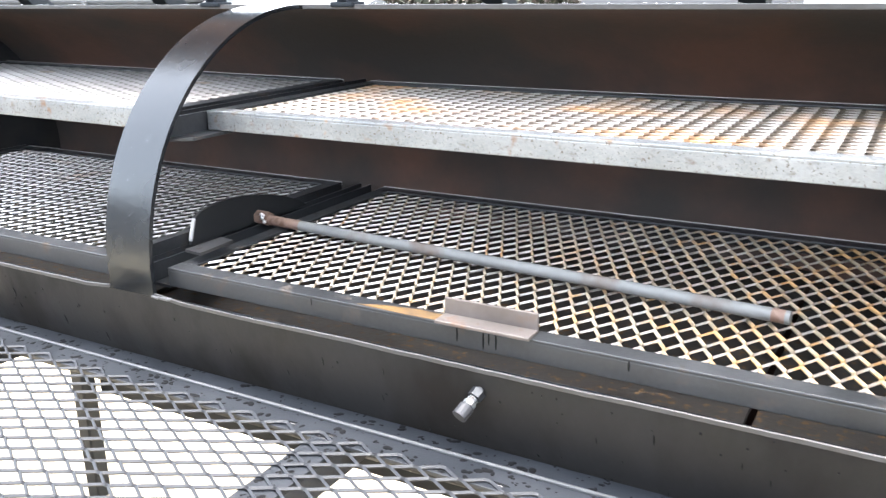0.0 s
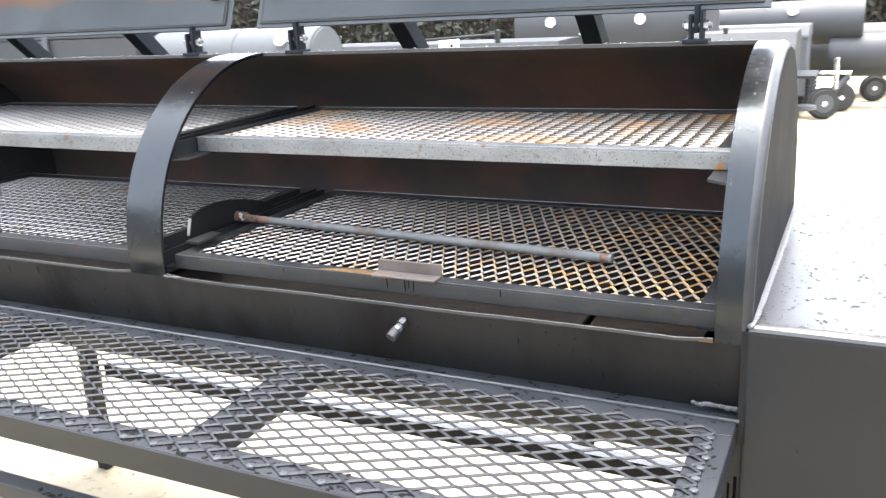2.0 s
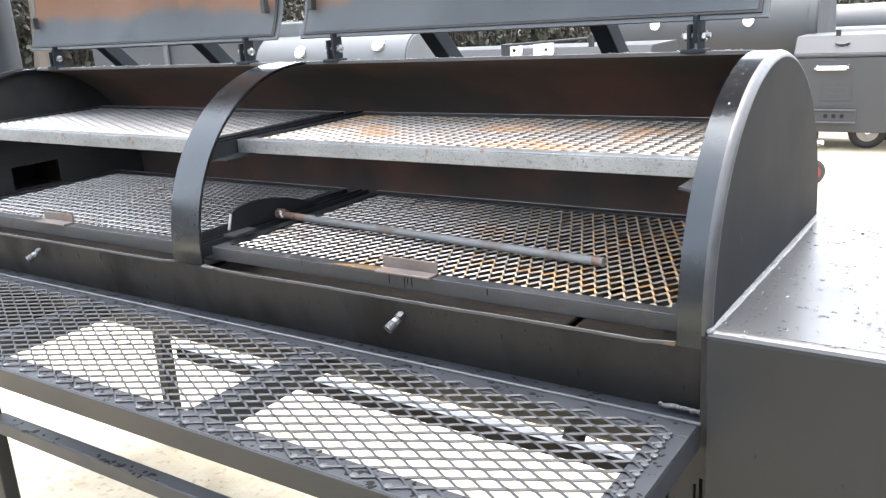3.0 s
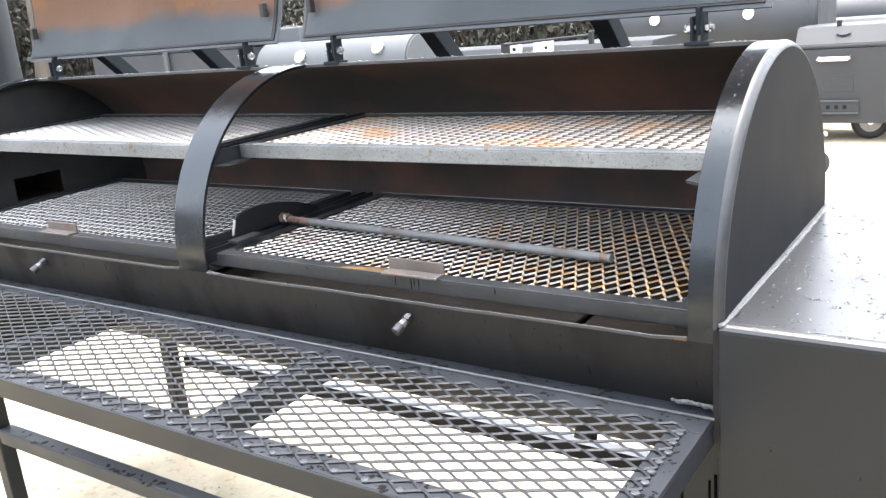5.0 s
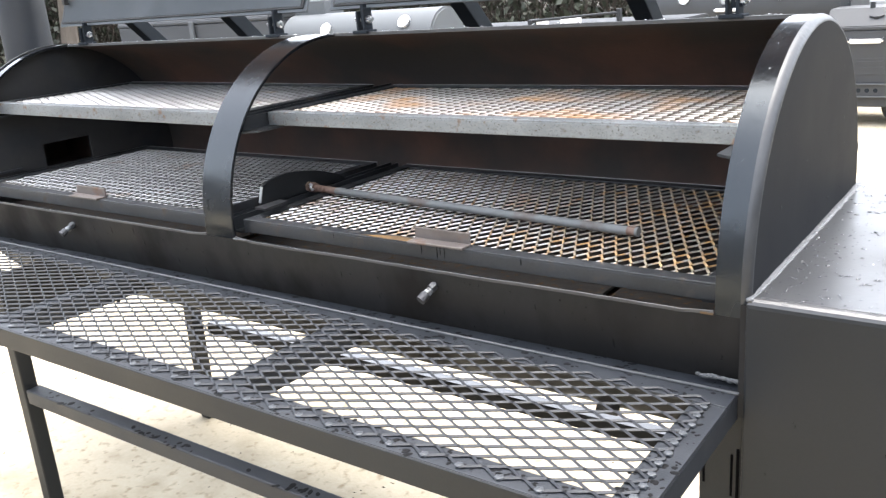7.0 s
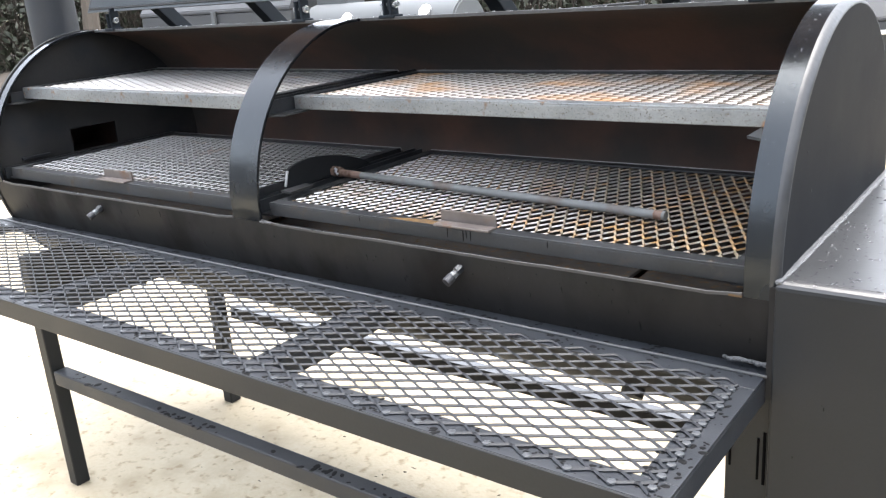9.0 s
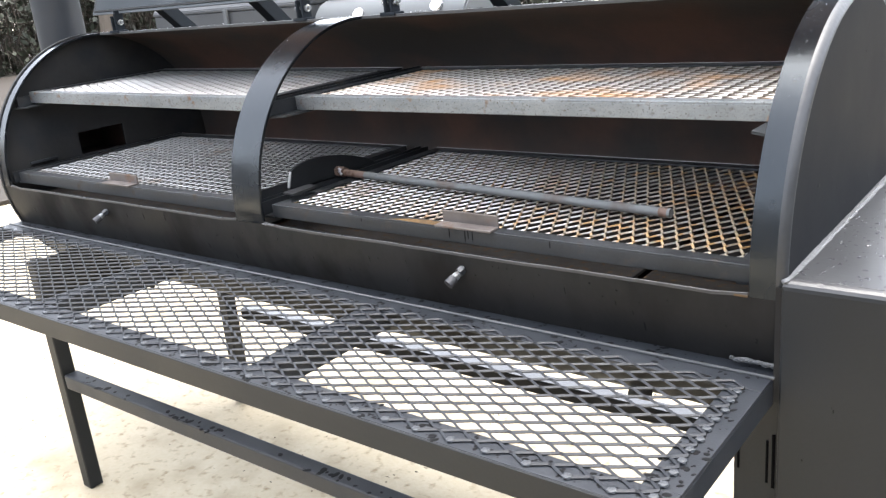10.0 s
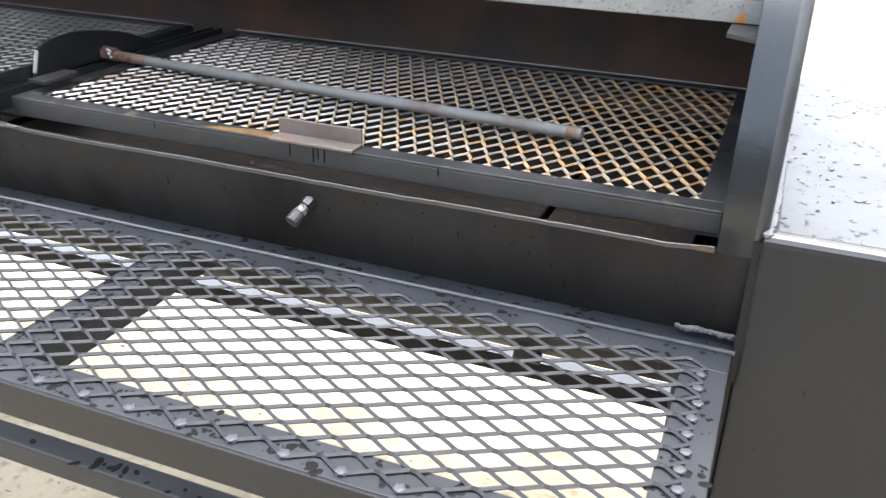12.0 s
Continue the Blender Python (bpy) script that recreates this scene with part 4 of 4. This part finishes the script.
far = barrel(-0.18, 1.30, 8.15, 0.49, 0.20, M_PIT, "grey barrel smoker on wheels", (), (0.1,))
for c, r_, rim in (((-0.17, 7.29, 0.14), 0.14, M_PIT_LIGHT), ((-0.045, 7.80, 0.13), 0.13, M_BLACK), ((0.23, 8.55, 0.13), 0.13, M_PIT_LIGHT), ((-0.33, 7.9, 0.11), 0.11, M_PIT_DARK)):
    wheel("wheel", c, r_, 0.07, far, rim, (0.35, -0.937, 0))
coil = part("spring", bar(bmesh.new(), (-0.29, 7.40, 0.12), (-0.29, 7.40, 0.37), 0.046, 18), M_PIT_LIGHT, far, "coiled steel spring")
for i in range(7):
    part("turn", bar(bmesh.new(), (-0.29, 7.40, 0.14 + i * 0.034), (-0.29, 7.40, 0.155 + i * 0.034), 0.056, 18), M_PIT_LIGHT, coil)
part("spring_plate", box(bmesh.new(), -0.40, -0.10, 7.3, 7.5, 0.375, 0.40, 0.004), M_PIT_LIGHT, far)
part("axle", bar(bmesh.new(), (-0.17, 7.30, 0.14), (0.0, 7.9, 0.30), 0.03, 10), M_PIT_DARK, far)
barrel(-0.55, 0.42, 9.05, 0.47, 0.27, M_PIT, "open-ended grey barrel smoker on wheels", (), (), (((0.27, 8.75, 0.12), 0.12), ((0.40, 9.1, 0.15), 0.15)))


def box_pit(x0, x1, y0, y1, z0, z1, zt, material, label, handles=()):
    """A box-shaped pit with a lid whose sides slope in."""
    p = thing("box_smoker", ((x0 + x1) / 2, (y0 + y1) / 2, 0), label, "smoker", "finished pits in the yard")
    part("body", box(bmesh.new(), x0, x1, y0, y1, z0, z1, 0.006), material, p)
    s_ = (zt - z1) * 0.55
    bm = bmesh.new()
    prism(bm, [(y0 - 0.008, z1 + 0.004), (y0 - 0.008, z1 + 0.03), (y0 + s_, zt), (y1 - s_, zt), (y1 + 0.008, z1 + 0.03), (y1 + 0.008, z1 + 0.004)], "x", x0 - 0.006, x1 + 0.006)
    bmesh.ops.bevel(bm, geom=bm.edges[:], offset=0.006, segments=2, affect="EDGES")
    lid_ = part("lid", bm, material, p)
    for x, zz in handles:
        hd = part("handle", bar(bmesh.new(), (x - 0.10, y0 - 0.05, zz), (x + 0.10, y0 - 0.05, zz), 0.016, 14), M_WHITE, lid_, "pale coiled handle")
        for k in (-0.11, 0.11):
            part("bracket", bar(bmesh.new(), (x + k, y0 + 0.01, zz + 0.02), (x + k, y0 - 0.054, zz), 0.008, 8), M_ZINC, hd)
    for x in (x0 + 0.06, x1 - 0.06):
        for y in (y0 + 0.06, y1 - 0.06):
            part("leg", box(bmesh.new(), x - 0.02, x + 0.02, y - 0.02, y + 0.02, 0, z0 + 0.004, 0.003), M_PIT_DARK, p)
    return p


grill = box_pit(-1.125, -0.335, 5.90, 6.50, 0.14, 0.69, 0.845, M_PIT, "grey box-shaped smoker on small wheels", ((-0.855, 0.618),))
vent = part("vent_plate", box(bmesh.new(), -0.968, -0.676, 5.885, 5.8985, 0.212, 0.310, 0.002), M_PIT, grill)
for z in (0.212, 0.303):
    part("lip", box(bmesh.new(), -0.968, -0.676, 5.868, 5.8848, z, z + 0.010, 0.002), M_PIT_LIGHT, vent)
# Dark discs set on the plate stand for the shade inside the vents.
for x in (-0.885, -0.828, -0.771):
    part("vent_hole_shade", bar(bmesh.new(), (x, 5.8835, 0.262), (x, 5.8860, 0.262), 0.016, 18), M_ARM, vent)
badge = part("badge", box(bmesh.new(), -0.93, -0.72, 5.8945, 5.8990, 0.375, 0.495, 0.002), M_PIT, grill, "raised plate with illegible lettering")
for x0, x1, z in ((-0.905, -0.745, 0.452), (-0.915, -0.735, 0.412)):
    part("lettering", box(bmesh.new(), x0, x1, 5.8905, 5.8945, z, z + 0.020), M_PIT, badge)
part("emblem", prism(bmesh.new(), [(-0.855, 0.795), (-0.825, 0.776), (-0.81, 0.752), (-0.80, 0.752), (-0.785, 0.776), (-0.755, 0.795), (-0.785, 0.785), (-0.825, 0.785)], "y", 5.925, 5.945), M_PIT_DARK, grill)
for c, r_ in (((-0.615, 6.05, 0.135), 0.135), ((-0.50, 6.42, 0.13), 0.13), ((-1.05, 6.10, 0.085), 0.085)):
    wheel("wheel", c, r_, 0.06, grill, M_RIM, (0.22, -0.975, 0))
part("lid_knob", bar(bmesh.new(), (-0.846, 6.0, 0.84), (-0.846, 6.0, 0.885), 0.018, 12), M_PIT_DARK, grill)
part("side_shelf", box(bmesh.new(), -0.335, -0.18, 5.95, 6.4, 0.50, 0.52, 0.003), M_PIT_DARK, grill)
part("bottle_ring", bar(bmesh.new(), (-0.26, 6.1, 0.25), (-0.26, 6.1, 0.28), 0.09, 20), M_PIT_LIGHT, grill)

box_pit(-1.25, -0.33, 7.30, 7.85, 0.20, 0.70, 0.82, M_PIT_LIGHT, "pale grey box smoker in the far row")
box_pit(0.46, 1.5, 9.2, 9.8, 0.40, 0.74, 0.88, M_PIT, "grey box smoker with a pale handle in the far row", ((0.72, 0.79),))
low = box_pit(-3.45, -1.62, 4.20, 4.75, 0.35, 0.84, 0.925, M_PIT_DARK, "long low grey smoker with two white handles")
for x in (-2.60, -2.36):
    hb = part("handle", box(bmesh.new(), x - 0.065, x + 0.065, 4.17, 4.23, 0.875, 0.96, 0.008), M_WHITE, low, "white block handle")
    part("mark", box(bmesh.new(), x + 0.022, x + 0.044, 4.167, 4.171, 0.908, 0.928, 0.001), M_ARM, hb)
part("front_rail", bar(bmesh.new(), (-2.62, 4.12, 0.955), (-1.98, 4.12, 0.985), 0.009, 12), M_PIT_DARK, low)
part("rail_end", box(bmesh.new(), -1.99, -1.965, 4.10, 4.14, 0.93, 1.01, 0.004), M_PIT_DARK, low)
part("rail_post", box(bmesh.new(), -2.63, -2.60, 4.10, 4.22, 0.84, 0.965, 0.004), M_PIT_DARK, low)
cab = box_pit(-6.15, -4.35, 3.40, 4.20, 0.30, 1.08, 1.20, M_PIT, "large grey box smoker beside the woods")
part("upright", box(bmesh.new(), -5.21, -5.17, 3.37, 3.392, 0.40, 1.10, 0.003), M_PIT_LIGHT, cab)

for x, y, z in ((-0.08, 7.30, 0.41), (0.53, 8.70, 0.46)):
    jk = thing("trailer_jack", (x, y, 0), "chrome swivel jack with crossed handle", "jack", "trailer jacks")
    part("post", bar(bmesh.new(), (x, y, z - 0.14), (x, y, z + 0.13), 0.022, 14), M_ZINC, jk)
    part("crank", bar(bmesh.new(), (x - 0.12, y - 0.03, z), (x + 0.12, y - 0.03, z), 0.018, 12), M_ZINC, jk)


# ---- woods behind the yard ----
def tree(x, y, h, seed, leafy):
    r = random.Random(seed)
    t_ = thing("tree", (x, y, 0), "bare grey-brown tree with sparse green leaves" if leafy else "bare brown winter tree", "tree", "woods behind the yard")
    bm = bmesh.new()
    tips = []
    p, d = Vector((x, y, -0.05)), Vector((r.uniform(-0.1, 0.1), r.uniform(-0.1, 0.1), 1)).normalized()
    rad, n = h * 0.022, 7
    for i in range(n):
        q = p + d * (h / n)
        bar(bm, p, q, rad, 7, rad * 0.82, False)
        if i:
            for k in range(3):
                e = (Vector((r.uniform(-1, 1), r.uniform(-1, 1), r.uniform(0.1, 0.9)))).normalized()
                a, ra = p.copy(), rad * 0.5
                for j in range(4):
                    b = a + e * h * r.uniform(0.05, 0.08)
                    bar(bm, a, b, ra, 5, ra * 0.65, False)
                    tips.append(b.copy())
                    e = (e + Vector((r.uniform(-0.5, 0.5), r.uniform(-0.5, 0.5), r.uniform(-0.3, 0.4)))).normalized()
                    a, ra = b, ra * 0.65
        p, rad = q, rad * 0.82
        d = (d + Vector((r.uniform(-0.15, 0.15), r.uniform(-0.15, 0.15), 0.1))).normalized()
    part("trunk", bm, M_BARK, t_)
    verts, faces = [], []
    for tip in tips:
        for k in range(46 if leafy else 14):
            c = tip + Vector((r.gauss(0, 0.28), r.gauss(0, 0.28), r.gauss(0, 0.22)))
            u = Vector((r.uniform(-1, 1), r.uniform(-1, 1), r.uniform(-1, 1))).normalized()
            v = u.orthogonal().normalized()
            s1, s2 = (r.uniform(0.03, 0.06), r.uniform(0.02, 0.03)) if leafy else (r.uniform(0.10, 0.25), 0.006)
            b = len(verts)
            verts += [c - u * s1, c + v * s2, c + u * s1, c - v * s2]
            faces.append((b, b + 1, b + 2, b + 3))
    me = bpy.data.meshes.new("crown")
    me.from_pydata(verts, [], faces)
    me.materials.append(M_LEAF if leafy else M_TWIG)
    part("crown", me, None, t_)


tr = random.Random(11)
for i in range(16):
    tree(-24 + i * 1.75 + tr.uniform(-0.5, 0.5), tr.uniform(14, 17), tr.uniform(3.2, 4.6), 100 + i, i % 3 != 0)
for i in range(8):
    tree(-19 + tr.uniform(-1.5, 1.5), 1.5 + i * 1.6, tr.uniform(3.2, 4.6), 200 + i, i % 2 == 0)


pale_tree = thing("tree", (-16.6, 9.3, 0), "pale grey-brown leaning tree trunk at the wood's edge", "tree", "woods behind the yard")
bm = bmesh.new()
bar(bm, (-16.6, 9.3, -0.05), (-16.45, 9.35, 1.6), 0.19, 10, 0.15, False)
bar(bm, (-16.45, 9.35, 1.55), (-16.7, 9.5, 4.6), 0.15, 10, 0.09, False)
bar(bm, (-16.45, 9.35, 1.5), (-15.6, 9.2, 3.4), 0.09, 8, 0.04, False)
bar(bm, (-16.6, 9.45, 2.9), (-17.6, 9.7, 4.2), 0.07, 8, 0.03, False)
part("trunk", bm, mk("pale_bark", (0.07, 0.056, 0.043), (0.13, 0.108, 0.086), 5, (0.85, 0.95), bump=0.6, fine=25, stretch=(1, 1, 0.25)), pale_tree, smooth=True)


def brush(name, count, at, seed, leaf, label, low=0.0, high=2.6, size=1.0):
    """A thicket: leaning twigs or leaves by the thousand."""
    r = random.Random(seed)
    verts, faces = [], []
    for i in range(count):
        x, y = at(r)
        z = low + (high - low) * r.random() ** 1.3
        c = Vector((x, y, z))
        if leaf:
            u = Vector((r.uniform(-1, 1), r.uniform(-1, 1), r.uniform(-1, 1))).normalized()
            s1, s2 = r.uniform(0.04, 0.09) * size, r.uniform(0.02, 0.045) * size
        else:
            u = Vector((r.gauss(0, 0.35), r.gauss(0, 0.35), 1)).normalized()
            s1, s2 = r.uniform(0.3, 0.8) * size, r.uniform(0.005, 0.012)
            c.z = max(c.z, s1 * 0.8)
        v = u.cross(Vector((r.uniform(-1, 1), r.uniform(-1, 1), r.uniform(-1, 1)))).normalized()
        b = len(verts)
        verts += [c - u * s1, c + v * s2, c + u * s1, c - v * s2]
        faces.append((b, b + 1, b + 2, b + 3))
    me = bpy.data.meshes.new(name)
    me.from_pydata(verts, [], faces)
    me.materials.append(M_LEAF if leaf else M_TWIG)
    return tagged(part(name, me, None), label, "brush", kind="stuff")


def back_belt(r):
    return r.uniform(-27, 6), 12.5 + abs(r.gauss(0, 2.0))


def side_belt(r):
    return -17.5 - abs(r.gauss(0, 2.0)), r.uniform(-1, 14)


brush("thicket", 16000, back_belt, 1, False, "thicket of dry brown twigs")
brush("undergrowth", 42000, back_belt, 2, True, "dark green undergrowth leaves", 0, 2.6, 1.3)
brush("thicket", 9000, side_belt, 3, False, "thicket of dry brown twigs")
brush("undergrowth", 24000, side_belt, 4, True, "dark green undergrowth leaves", 0, 2.8, 1.3)

dolly = thing("hand_truck", (-0.75, 4.66, 0), "small hand truck with black tyres and red hubs", "hand truck")
for x in (-0.722, -0.95):
    c, ax = Vector((x, 4.66, 0.080)), Vector((0.6, -0.8, 0))
    bm = bar(bmesh.new(), c - ax * 0.024, c + ax * 0.024, 0.080, 28)
    bmesh.ops.bevel(bm, geom=[e for e in bm.edges if abs(e.calc_face_angle(0)) > 1.2], offset=0.014, segments=3, affect="EDGES")
    tyre = part("wheel", bm, M_BLACK, dolly)
    part("hub", bar(bmesh.new(), c - ax * 0.026, c + ax * 0.026, 0.042, 18), M_RED, tyre, "red wheel hub")
part("axle", bar(bmesh.new(), (-0.95, 4.66, 0.08), (-0.722, 4.66, 0.08), 0.010, 10), M_PIT_DARK, dolly)
part("frame", beam(bmesh.new(), (-0.745, 4.66, 0.11), (-0.745, 4.70, 0.40), 0.03, 0.02), M_PIT_DARK, dolly)
part("toe_plate", box(bmesh.new(), -0.90, -0.72, 4.55, 4.66, 0.03, 0.045, 0.003), M_PIT_DARK, dolly)
part("knob", bar(bmesh.new(), (-0.72, 4.63, 0.27), (-0.66, 4.60, 0.28), 0.014, 10), M_ZINC, dolly)
